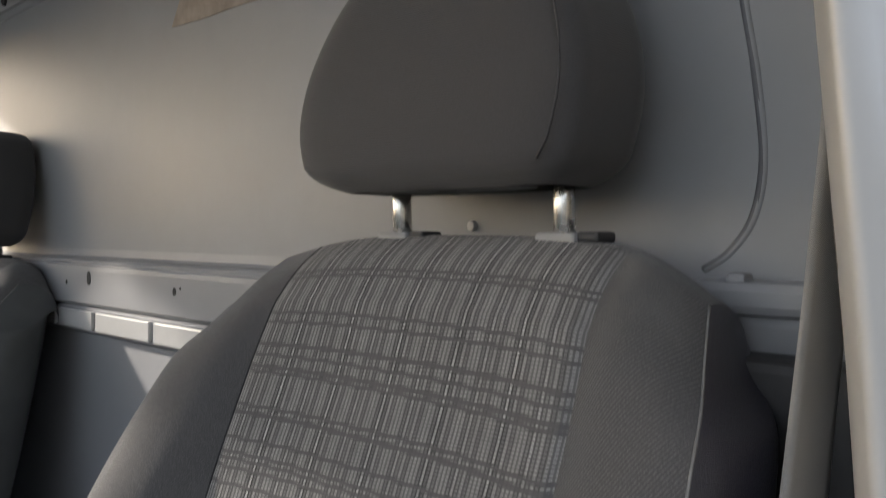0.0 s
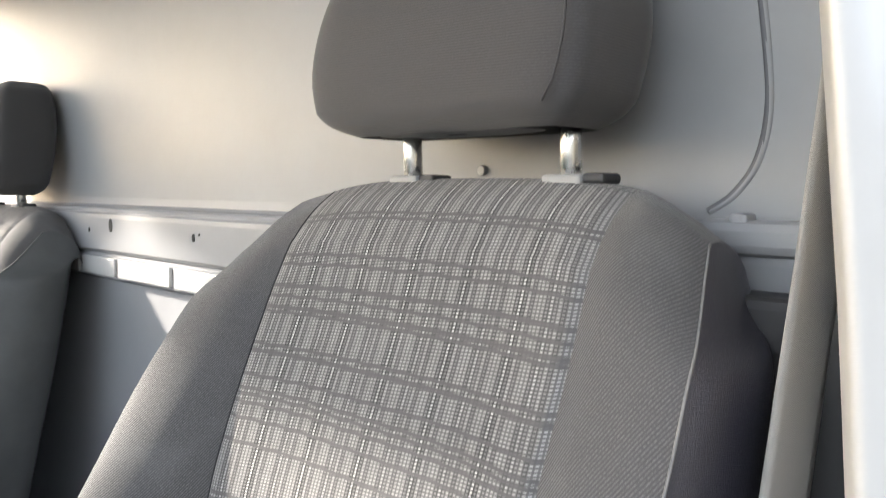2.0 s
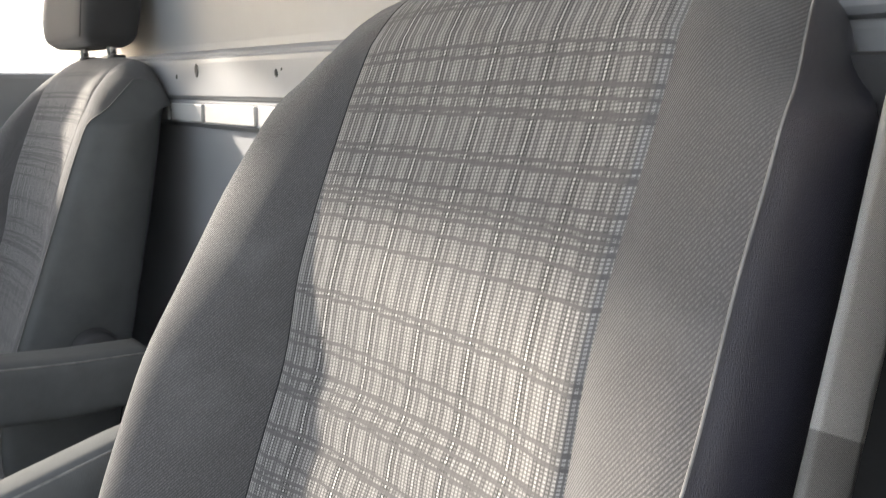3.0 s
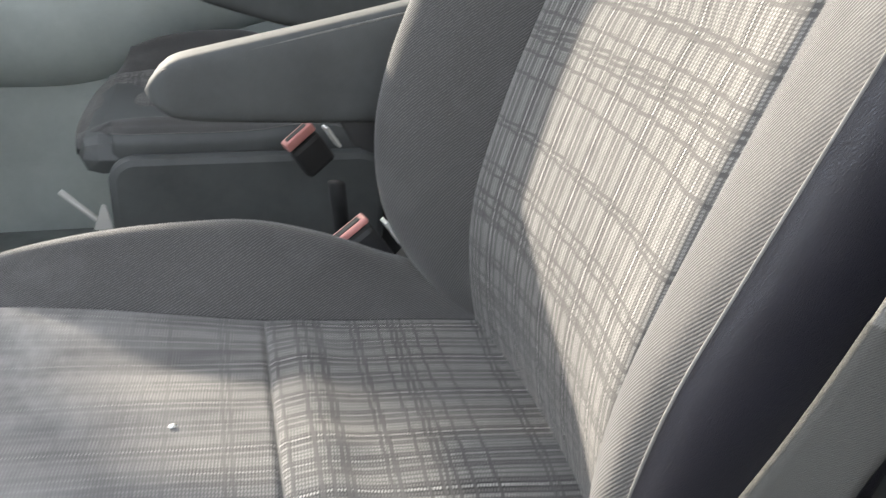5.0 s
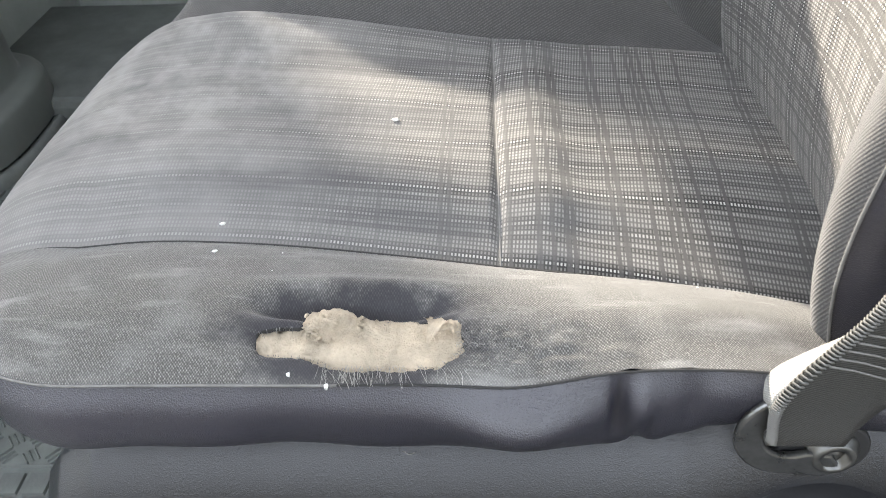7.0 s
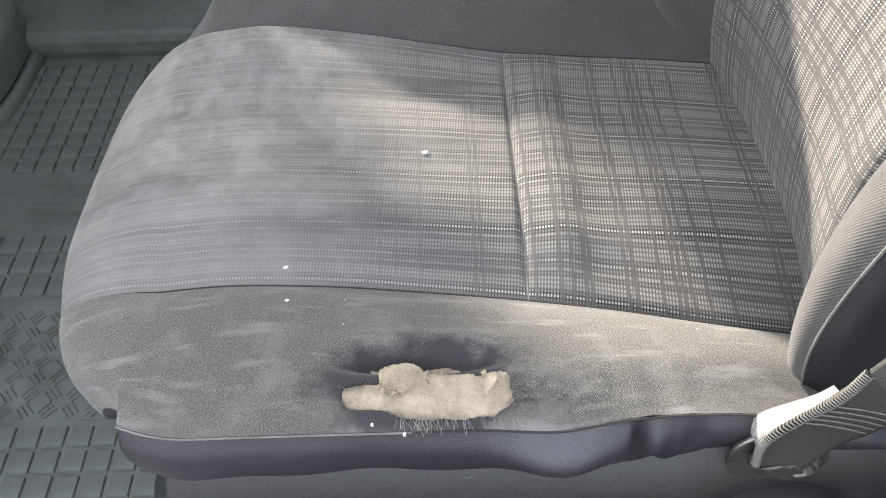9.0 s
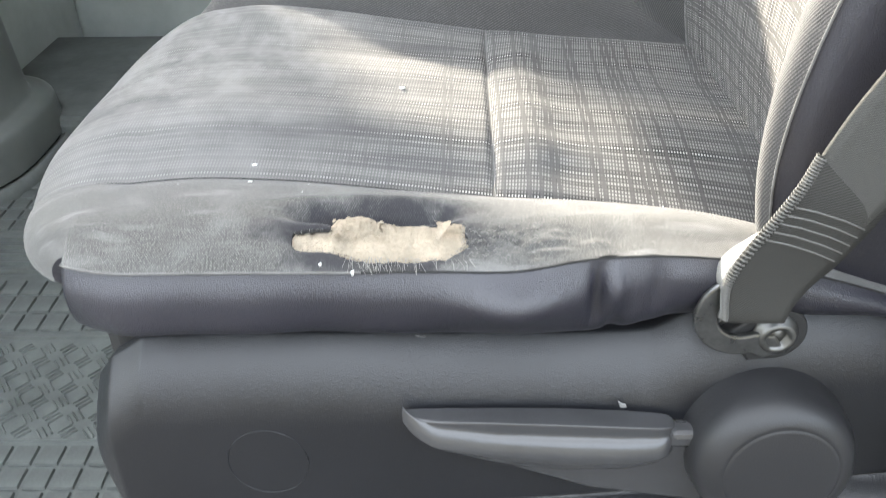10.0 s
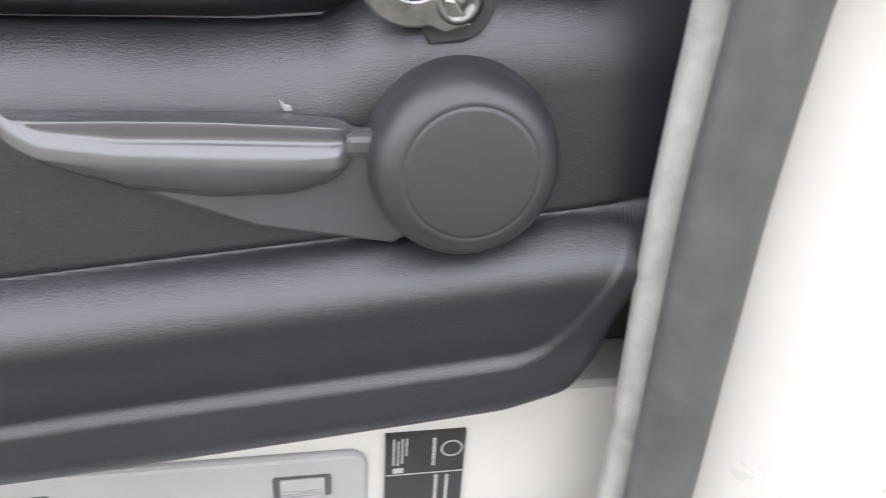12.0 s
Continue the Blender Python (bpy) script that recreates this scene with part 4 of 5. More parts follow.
    lever = sheet("height_lever", conv(rows), M_LEVER, root, "black plastic seat height lever")
    arm = [(-0.160, 0.319), (-0.150, 0.330), (-0.115, 0.335), (-0.058, 0.340), (-0.03, 0.340), (-0.02, 0.292), (-0.036, 0.283), (-0.104, 0.296)]
    a = prism("lever_arm", arm, 0.0095, 0.03, M_LEVER, root, "black plastic lever arm", bevel=0.002)
    a.data.transform(Matrix(loc_matrix(BASE, 1, (0, 0, 0))))
    tip = box(bmesh.new(), -0.060, -0.040, 0.006, 0.019, 0.3335, 0.3455, bevel=0.0035)
    t = part("lever_end", tip, M_LEVER, lever, "black plastic end of the lever", smooth=False)
    t.data.transform(Matrix(loc_matrix(BASE, 1, (0, 0, 0))))

    chip = prism("plastic_chip", [(-0.0875, 0.3515), (-0.0835, 0.3515), (-0.0845, 0.3545), (-0.0870, 0.3550), (-0.0895, 0.3575)], 0.0215, 0.0222, M_GUIDE, root, "pale torn scrap on the side cover", bevel=0.0003)
    chip.data.transform(Matrix(loc_matrix(BASE, 1, (0, 0, 0))))


side_trim(driver, D)


def seat_box(name, x0, x1, y0, y1, label):
    """White painted steel base under a seat."""
    root = thing(name, (0.5 * (x0 + x1), 0.5 * (y0 + y1), 0), label, "seat base")
    o = root.location
    boxed("box", (x0, x1, y0, y1, 0.0, 0.145), M_WHITE, root, "white painted steel", bevel=0.008, origin=o)
    boxed("riser", (x0 + 0.05, x1 - 0.02, y0 + 0.045, y1 - 0.045, 0.145, 0.34), M_DARK, root, "dark seat runner frame", bevel=0.006, origin=o)
    return root


base_d = seat_box("white_pedestal", -0.437, 0.245, 0.040, 0.46, "white painted steel base under the driver's seat")
seat_box("white_pedestal", -0.36, 0.245, 1.01, 1.41, "white painted steel base under the passenger seat")
ob_ = base_d.location
# access flap with rounded corners, in a frame, with two latch recesses
def rounded(x0, x1, z0, z1, r, n=6):
    pts = []
    for cx, cz, a0 in ((x1 - r, z1 - r, 0), (x0 + r, z1 - r, 90), (x0 + r, z0 + r, 180), (x1 - r, z0 + r, 270)):
        pts += [(cx + r * math.cos(radians(a0 + 90 * k / n)), cz + r * math.sin(radians(a0 + 90 * k / n))) for k in range(n + 1)]
    return pts


flap = prism("access_flap", rounded(-0.352, -0.046, 0.012, 0.106, 0.012), 0.033, 0.041, M_FLAP, base_d, "grey plastic access flap", bevel=0.003, origin=ob_)
for cx in (-0.264, -0.089):
    f = prism("latch_recess", rounded(cx - 0.019, cx + 0.019, 0.072, 0.091, 0.002), 0.0318, 0.0335, M_SEAL, flap, "recessed latch", origin=ob_)
    prism("latch", rounded(cx - 0.0145, cx + 0.0145, 0.074, 0.0895, 0.0015), 0.0302, 0.0325, M_FLAP, flap, origin=ob_, bevel=0.0008)
    for k in range(3):
        boxed("latch_rib", (cx - 0.0145, cx + 0.0145, 0.0288, 0.0306, 0.0745 + 0.0022 * k, 0.0757 + 0.0022 * k), M_FLAP, flap, origin=ob_)
prism("barcode_sticker", rounded(-0.215, -0.135, 0.058, 0.074, 0.001), 0.0323, 0.0332, M_BLACKLABEL, flap, "dark printed sticker", origin=ob_)
for k in range(16):
    boxed("print_bar", (-0.212 + 0.0046 * k, -0.2095 + 0.0046 * k + 0.0008 * (k % 3), 0.0318, 0.0324, 0.061, 0.071), M_INK, flap, origin=ob_)
# black data label with a plain ring and bars for its print
lab = prism("data_label", [(-0.034, 0.02), (0.0195, 0.02), (0.0195, 0.117), (-0.034, 0.117)], 0.0365, 0.041, M_BLACKLABEL, base_d, "black data label with pale print", origin=ob_)
bm = bmesh.new()
for k in range(40):
    a0, a1 = 2 * math.pi * k / 40, 2 * math.pi * (k + 1) / 40
    bm.faces.new([bm.verts.new((0.0105 + r * math.cos(a) - ob_.x, 0.0361 - ob_.y, 0.1025 + r * 1.0 * math.sin(a) - ob_.z)) for r, a in ((0.0062, a0), (0.0075, a0), (0.0075, a1), (0.0062, a1))])
part("ring_mark", bm, M_INK, lab, smooth=False)
rnd = random.Random(11)
for cx, w, z0, z1 in ((-0.0015, 0.0020, 0.089, 0.113), (-0.0285, 0.0014, 0.090, 0.114), (-0.0255, 0.0012, 0.092, 0.112), (-0.0228, 0.0012, 0.094, 0.114), (-0.020, 0.0012, 0.098, 0.114), (0.001, 0.0022, 0.052, 0.078), (0.0085, 0.002, 0.05, 0.077)):
    z = z1
    while z > z0:
        h = rnd.uniform(0.0014, 0.0034)
        boxed("print_bar", (cx - w / 2, cx + w / 2, 0.0358, 0.0366, z - h, z), M_INK, lab, origin=ob_)
        z -= h + 0.0008
boxed("print_frame", (-0.0288, -0.0218, 0.0358, 0.0366, 0.0825, 0.0868), M_INK, lab, origin=ob_)
boxed("print_line", (-0.0335, 0.019, 0.0358, 0.0366, 0.0803, 0.0808), M_INK, lab, origin=ob_)

# runner end bracket at the front corner of the base
rb = thing("seat_runner_bracket", (-0.42, 0.06, 0.145), "zinc-plated seat runner end on the white base", "bracket")
prism("bracket_plate", [(-0.445, 0.146), (-0.385, 0.146), (-0.385, 0.153), (-0.40, 0.166), (-0.43, 0.168), (-0.445, 0.158)], 0.055, 0.061, M_ZINC, rb, "bright steel plate", bevel=0.001, origin=rb.location)
prism("bracket_foot", [(-0.45, 0.146), (-0.385, 0.146), (-0.385, 0.150), (-0.45, 0.150)], 0.045, 0.085, M_ZINC, rb, "bright steel foot", bevel=0.001, origin=rb.location)
tube("bracket_hook", np.array([(-0.43, 0.05, 0.15), (-0.428, 0.048, 0.158), (-0.422, 0.048, 0.163), (-0.415, 0.05, 0.157)]), 0.0028, M_DARK, rb, "dark hook", origin=rb.location)

# white strut with a small fin beside the passenger base
st = thing("floor_bracket", (-0.37, 0.885, 0.0), "white painted steel strut standing on the floor", "bracket")
tube("strut", np.array([(-0.345, 0.88, 0.0), (-0.345, 0.88, 0.322), (-0.352, 0.88, 0.332), (-0.39, 0.88, 0.372)]), 0.0038, M_WHITE, st, "white painted rod", origin=st.location, sides=10)
prism("fin", [(-0.356, 0.316), (-0.330, 0.316), (-0.336, 0.350), (-0.341, 0.352)], 0.876, 0.879, M_WHITE, st, "white steel fin", origin=st.location, bevel=0.001)


# ---- seat belts ----
def webbing(name, line, width, across, parent, origin, label, material, thick=0.0013):
    """A strap along a line; `across` is its width direction at each point."""
    rows = []
    for p, a in zip(line, across):
        p, a = Vector(p), Vector(a).normalized()
        rows.append((p, a))
    wide = width if callable(width) else (lambda i: width)
    v = []
    for i, (p, a) in enumerate(rows):
        d = (rows[min(i + 1, len(rows) - 1)][0] - rows[max(i - 1, 0)][0]).normalized()
        n = d.cross(a).normalized()
        ring = []
        for s in np.linspace(-0.5, 0.5, 9):
            ring.append(p + a * (s * wide(i)) + n * thick)
        for s in np.linspace(0.5, -0.5, 9):
            ring.append(p + a * (s * wide(i)) - n * thick)
        v.append([tuple(q) for q in ring])
    return sheet(name, v, material, parent, label, closed_u=True, origin=origin)


def web_material(name, deep, light, pitch=0.0012):
    m = mat(name, rough=0.6, spec=0.4)
    g = Net(m)
    tc = g.n.new("ShaderNodeTexCoord")
    uv = g.n.new("ShaderNodeSeparateXYZ")
    g.l.new(tc.outputs["UV"], uv.inputs[0])
    zig = g.math("MULTIPLY", uv.outputs[0], 0.9)
    w = g.math("SINE", g.math("MULTIPLY", g.math("ADD", uv.outputs[1], zig), 2 * math.pi / pitch))
    w = g.span(w, -0.7, 0.7, 0, 1)
    c = g.blend(w, deep, light)
    c = g.blend(g.span(g.noise(tc.outputs["UV"], 25.0), 0.4, 0.7, 0, 0.3), c, tuple(0.5 * (x + y) for x, y in zip(deep, light)))
    g.l.new(c, g.n["Principled BSDF"].inputs["Base Color"])
    bp = g.n.new("ShaderNodeBump")
    bp.inputs["Strength"].default_value, bp.inputs["Distance"].default_value = 0.6, 0.0006
    g.l.new(w, bp.inputs["Height"])
    g.l.new(bp.outputs[0], g.n["Principled BSDF"].inputs["Normal"])
    return m


# one webbing in four tones; shade towards the lower end is put into colour
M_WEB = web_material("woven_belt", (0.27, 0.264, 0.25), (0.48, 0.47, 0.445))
M_WEB_MID = web_material("shaded_woven_belt", (0.040, 0.039, 0.036), (0.125, 0.122, 0.114), 0.0016)
M_WEB_HALFSHADE = web_material("half_shaded_woven_belt", (0.105, 0.102, 0.096), (0.235, 0.230, 0.216), 0.0014)
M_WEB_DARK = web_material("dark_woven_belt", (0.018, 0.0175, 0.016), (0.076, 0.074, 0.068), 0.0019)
belt = thing("seat_belt", (0.0, 0.01, 0.40), "grey woven seat belt bolted beside the driver's seat", "seat belt")
ctl = catmull([(-0.0095, 0.0160, 0.475), (-0.0020, 0.0125, 0.497), (0.0085, 0.0095, 0.525), (0.040, 0.004, 0.60), (0.080, 0.005, 0.70), (0.143, 0.012, 0.85), (0.173, 0.014, 0.94), (0.197, 0.015, 1.02), (0.225, 0.018, 1.12), (0.262, 0.025, 1.36)], 8)
dirs = []
for i in range(len(ctl)):
    d = Vector(ctl[min(i + 1, len(ctl) - 1)] - ctl[max(i - 1, 0)]).normalized()
    turn = smooth01((ctl[i][2] - 0.50) / 0.16)
    n = Vector((-0.1 + 0.07 * turn, -1, 0.0)).normalized()
    dirs.append(d.cross(n))
# split by height: lit tone at the top, painted shade tones below
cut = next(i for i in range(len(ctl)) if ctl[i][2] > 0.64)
lit_from = next(i for i in range(len(ctl)) if ctl[i][2] > 0.80)
webbing("webbing", ctl[lit_from:], 0.046, dirs[lit_from:], belt, belt.location, "grey woven webbing", M_WEB)
webbing("half_shaded_webbing", ctl[cut:lit_from + 1], 0.0458, dirs[cut:lit_from + 1], belt, belt.location, "grey webbing in a half-shaded colour", M_WEB_HALFSHADE)
webbing("lower_webbing", ctl[:cut + 1], lambda i: 0.036 + 0.010 * smooth01((ctl[i][2] - 0.475) / 0.07), dirs[:cut + 1], belt, belt.location, "lower end of the webbing in a shaded colour", M_WEB_MID, thick=0.0016)
# sewn loop through the eye of the bracket: outer layer, and the inner layer that bows away behind it
loop = catmull([(-0.0255, 0.0290, 0.4240), (-0.0255, 0.0215, 0.4185), (-0.0252, 0.0190, 0.4215), (-0.0240, 0.0190, 0.4360), (-0.0200, 0.0180, 0.4510), (-0.0105, 0.0145, 0.4740), (-0.0025, 0.0112, 0.4960), (0.0040, 0.0125, 0.5140)], 6)
inner = catmull([(-0.0400, 0.0265, 0.4280), (-0.0440, 0.0265, 0.4420), (-0.0405, 0.0255, 0.4545), (-0.0310, 0.0235, 0.4660), (-0.0190, 0.0225, 0.4760), (-0.0110, 0.0235, 0.4830)], 6)
# the inner layer gets the lit tone, the outer loop the darkest shade tone
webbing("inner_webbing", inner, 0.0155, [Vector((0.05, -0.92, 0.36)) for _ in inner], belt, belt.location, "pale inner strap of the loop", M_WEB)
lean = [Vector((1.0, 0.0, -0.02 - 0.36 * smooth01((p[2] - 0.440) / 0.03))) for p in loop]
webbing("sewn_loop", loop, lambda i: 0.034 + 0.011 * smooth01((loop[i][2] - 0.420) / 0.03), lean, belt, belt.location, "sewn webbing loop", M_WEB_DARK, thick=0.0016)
selvedge = [Vector(p) - a.normalized() * (0.017 + 0.0055 * smooth01((p[2] - 0.420) / 0.03)) + Vector((0, -0.0008, 0)) for p, a in zip(loop, lean)][12:]
for k in range(len(selvedge) * 2 - 2):      # overcast stitches that wrap the edge of the strap
    c = selvedge[k // 2].lerp(selvedge[k // 2 + 1], 0.5 * (k % 2))
    tube("edge_stitch", np.array([c + Vector((0.0030, -0.0016, -0.0008)), c + Vector((0.0008, -0.0020, 0)), c + Vector((-0.0012, 0.0, 0.0006)), c + Vector((0.0, 0.0022, 0.0004))]), 0.00048, M_STITCH, belt, origin=belt.location, sides=5)
for k in range(5):
    z = 0.468 + 0.0052 * k
    c = Vector((np.interp(z, loop[18:, 2], loop[18:, 0]), np.interp(z, loop[18:, 2], loop[18:, 1]) - 0.0022, z))
    a = Vector((0.94, 0.0, -0.34)) * 0.019
    tube("stitch_line", np.array([c - a, c - 0.4 * a + Vector((0, 0, 0.0012)), c + 0.4 * a + Vector((0, 0, 0.0012)), c + a]), 0.0005, M_STITCH, belt, "sewn stitch", origin=belt.location, sides=5)
ring_out = [(-0.027 + 0.0275 * math.cos(a), 0.4180 + 0.0275 * math.sin(a)) for a in np.linspace(radians(60), radians(285), 28)]
ring_in = [(-0.027 + 0.0145 * math.cos(a), 0.4180 + 0.0145 * math.sin(a)) for a in np.linspace(radians(300), radians(70), 22)]
prism("anchor_hook", ring_out + [(-0.012, 0.388), (0.000, 0.392), (-0.008, 0.404)] + ring_in, 0.0235, 0.0275, M_HOOK, belt, "bright curved steel anchor", bevel=0.0014, origin=belt.location)
prism("anchor_plate", [(-0.0065 + 0.0185 * math.cos(a), 0.4005 + 0.0185 * math.sin(a)) for a in np.linspace(radians(-75), radians(120), 14)] + [(-0.030, 0.404), (-0.036, 0.396), (-0.030, 0.391), (-0.024, 0.391), (-0.018, 0.381)], 0.0290, 0.0380, M_DARK, belt, "dark anchor plate", bevel=0.0015, origin=belt.location)
prof = [(0.0003, 0.0045), (0.0038, 0.0045), (0.0046, 0.0030), (0.0060, 0.0030), (0.0066, 0.0072), (0.0088, 0.0075), (0.0100, 0.0066), (0.0106, 0.0040), (0.0122, 0.0034), (0.0124, -0.001)]
rows = [[(-0.0068 + r * (1 + (0.10 * math.cos(6 * a) if 0.004 < r < 0.0062 else 0)) * math.cos(a), 0.0295 - h, 0.4025 + r * (1 + (0.10 * math.cos(6 * a) if 0.004 < r < 0.0062 else 0)) * math.sin(a)) for a in np.linspace(0, 2 * math.pi, 36, endpoint=False)] for r, h in prof]
sheet("anchor_bolt", rows, M_ZINC, belt, "worn socket-head bolt", closed_u=True, origin=belt.location)


def buckle(place, yaw, label, foot, cap=0.0115):
    root = thing("belt_buckle", place, label, "belt buckle", "belt buckles")
    t = Matrix.Rotation(radians(-35), 4, "Y")

    def add(name, dims, m, lab="", bev=0.003):
        bm = box(bmesh.new(), *dims, bevel=bev)
        bm.transform(Matrix.Rotation(radians(yaw), 4, "Z") @ t)
        return part(name, bm, m, root, lab, smooth=False)

    add("body", (-0.0205, 0.0205, -0.0095, 0.0095, -0.052, 0.0035 - cap), M_DARK, "black plastic body", 0.006)
    add("button", (-0.0205, 0.0205, -0.0075, 0.0075, 0.0055 - cap, 0.0055), M_RED, "red release button", 0.002)
    add("slot", (-0.015, 0.015, -0.0035, 0.0035, 0.0045, 0.0062), M_DARK, "", 0.0)
    add("stalk", (0.030, 0.034, -0.007, 0.007, -0.046, -0.014), M_LABELW, "white tag on the stalk", 0.001)
    tube("strap", np.array([Vector((0.044, 0, -0.06)) * (1 - f) + Vector(foot) * f - Vector((0, 0, 0.05 * math.sin(f * 3.14))) for f in np.linspace(0, 1, 9)]), 0.011, M_DARK, root, "black stalk", flat=0.4)
    return root


buckle((-0.074, 0.478, 0.478), 12, "black belt buckle with a red button beside the driver's seat", (0.10, -0.02, -0.22), 0.0065)
buckle((-0.096, 0.724, 0.490), 20, "black belt buckle with a red button beside the passenger seat", (0.12, 0.27, -0.36))


# ---- armrests ----
def armrest(ctl, y0, y1, label, parent):
    """Rounded padded arm: rows of x, top z, bottom z."""
    rows = []
    n = 40
    xs = np.linspace(ctl[0][0], ctl[-1][0], n)
    hw0, yc = 0.5 * (y1 - y0), 0.5 * (y0 + y1)
    for x, zt, zb in lerp_rows(ctl, xs):
        f = min(1.0, (x - ctl[0][0]) / 0.02)
        hw = hw0 * (0.55 + 0.45 * math.sqrt(max(0.0, 1 - (1 - f) ** 2)))
        h = 0.5 * (zt - zb)
        zc = 0.5 * (zt + zb)
        rows.append([(x, yc + hw * math.copysign(abs(math.cos(a)) ** 0.4, math.cos(a)), zc + h * math.copysign(abs(math.sin(a)) ** 0.45, math.sin(a))) for a in np.linspace(0, 2 * math.pi, 40, endpoint=False)])
    for end in (0, -1):
        c = np.array(rows[end]).mean(0)
        cap = [[tuple(c + (np.array(p) - c) * k + (0.004 * (k - 1) if end == 0 else 0, 0, 0)) for p in rows[end]] for k in ((0.05, 0.5, 0.85) if end == 0 else (0.85, 0.4, 0.05))]
        rows = cap + rows if end == 0 else rows + cap
    o = parent.location
    arm = sheet("armrest", rows, M_ARM, parent, label, closed_u=True, origin=(o.x, o.y, 0))
    edge = [(x, y0 + 0.0035, zt - 0.006) for x, zt, zb in lerp_rows(ctl, np.linspace(ctl[0][0] + 0.012, ctl[-1][0], 20))]
    tube("seam", np.array(edge), 0.0012, M_PIPE, arm, "pale stitched seam", origin=(o.x, o.y, 0), sides=5)


armrest([(-0.237, 0.609, 0.594), (-0.234, 0.620, 0.587), (-0.224, 0.628, 0.580), (-0.20, 0.634, 0.576), (-0.10, 0.657, 0.572), (-0.014, 0.678, 0.572), (0.10, 0.70, 0.59)], 0.500, 0.540, "dark cloth armrest with a pale worn top edge", driver)
armrest([(-0.212, 0.650, 0.64), (-0.207, 0.663, 0.628), (-0.19, 0.671, 0.622), (-0.16, 0.673, 0.613), (-0.095, 0.668, 0.595), (0.03, 0.655, 0.58), (0.12, 0.65, 0.58)], 0.808, 0.875, "dark cloth armrest with a pale top edge", passenger)


prism("recliner_hinge", [(-0.03, 0.37), (0.10, 0.37), (0.11, 0.56), (0.06, 0.56), (0.02, 0.50), (-0.03, 0.44)], 0.470, 0.498, M_DARK, driver, "dark backrest hinge", bevel=0.004, origin=(driver.location.x, driver.location.y, 0))
prism("armrest_hinge", [(-0.084, 0.60), (-0.078, 0.572), (-0.066, 0.550), (-0.040, 0.538), (0.06, 0.54), (0.09, 0.64)], 0.508, 0.550, M_DARK, driver, "dark armrest hinge", bevel=0.004, origin=(driver.location.x, driver.location.y, 0))


def inner_trim(root, y, x0, x1, z0, z1, out):
    """Rounded dark cover on the inner side of a seat base."""
    pts = rounded(x0, x1, z0, z1, 0.04, 8)
    o = (root.location.x, root.location.y, 0)
    prism("inner_trim", pts, y, y + out, M_PSIDE, root, "dark plastic cover of the seat base", bevel=0.012, origin=o)


inner_trim(passenger, 0.975, -0.345, 0.06, 0.20, 0.380, 0.03)
inner_trim(driver, 0.462, -0.36, 0.06, 0.20, 0.385, 0.03)

# recliner cover on the inner side of the passenger backrest
rows = [[(0.11 + r * math.cos(a), 0.982 - h, 0.60 + r * math.sin(a)) for a in np.linspace(0, 2 * math.pi, 32, endpoint=False)] for r, h in ((0.001, 0.012), (0.024, 0.012), (0.029, 0.010), (0.031, 0.0), (0.031, -0.02))]
sheet("recliner_cover", rows, M_DARK, passenger, "round dark recliner cover", closed_u=True, origin=(passenger.location.x, passenger.location.y, 0))

# pale lint caught on the skirt of the cushion
lint = []
for x, z, ln, dz in ((-0.205, 0.404, 0.006, 0.0008), (-0.172, 0.409, 0.022, 0.0030)):
    lint.append([(x + ln * f, 0.0262 - 0.0022 * math.sin(3.1 * f) - 0.05 * max(0, z - 0.405), z + dz * math.sin(4 * f)) for f in np.linspace(0, 1, 7)])
v, fc = [], []
for line in lint:
    k0 = len(v)
    for p in line:
        v += [(p[0], p[1] - 0.0003, p[2] + 0.0002), (p[0], p[1] - 0.0005, p[2] - 0.0001), (p[0], p[1] + 0.0004, p[2] - 0.0001)]
    for i in range(len(line) - 1):
        fc += [(k0 + 3 * i + m, k0 + 3 * i + (m + 1) % 3, k0 + 3 * i + 3 + (m + 1) % 3, k0 + 3 * i + 3 + m) for m in range(3)]
tagged(mesh_ob("lint_threads", v, fc, M_PIPE), "pale lint threads on the dark seat skirt", "lint", kind="stuff")

for px_, py_, pz_, r_ in ((-0.2553, 0.0375, 0.4440, 0.0013), (-0.2373, 0.0315, 0.4430, 0.0014)):
    tb = bmesh.new()
    bmesh.ops.create_icosphere(tb, subdivisions=2, radius=r_)
    for w in tb.verts:
        w.co = Vector((w.co.x * 0.75, w.co.y * 0.7, w.co.z * 1.25)) * (1 + 0.6 * noise.noise(w.co * 1400))
    tuft = part("lint_tuft", tb, M_LABELW)
    tuft.location = (px_, py_, pz_)
    tagged(tuft, "small white tuft of lint on the cushion edge", "lint", "lint on the cushion")

# crumbs of lint and foam on the cushion
bm = bmesh.new()
rnd = random.Random(3)
spots = [(-0.223, 0.26, 0.4455, 0.0021), (-0.317, 0.161, 0.442, 0.0016), (-0.312, 0.128, 0.445, 0.0013), (0.015, 0.116, 0.414, 0.0016)]
spots += [(rnd.uniform(-0.36, 0.0), rnd.uniform(0.07, 0.13), 0.4535, rnd.uniform(0.0004, 0.0006)) for _ in range(5)]
cloth = [v.co + Vector(driver.location) for o in driver.children if o.name.split(".")[0] in ("cushion_insert", "cushion_bolster") for v in o.data.vertices]
for x, y, z, r in spots:
    z = min(cloth, key=lambda c: (c.x - x) ** 2 + (c.y - y) ** 2).z + 0.3 * r
    g = bmesh.ops.create_icosphere(bm, subdivisions=1, radius=r)
    for v in g["verts"]:
        v.co = Vector((v.co.x * rnd.uniform(0.8, 1.7), v.co.y * rnd.uniform(0.7, 1.2), v.co.z * 0.5)) + Vector((x, y, z))
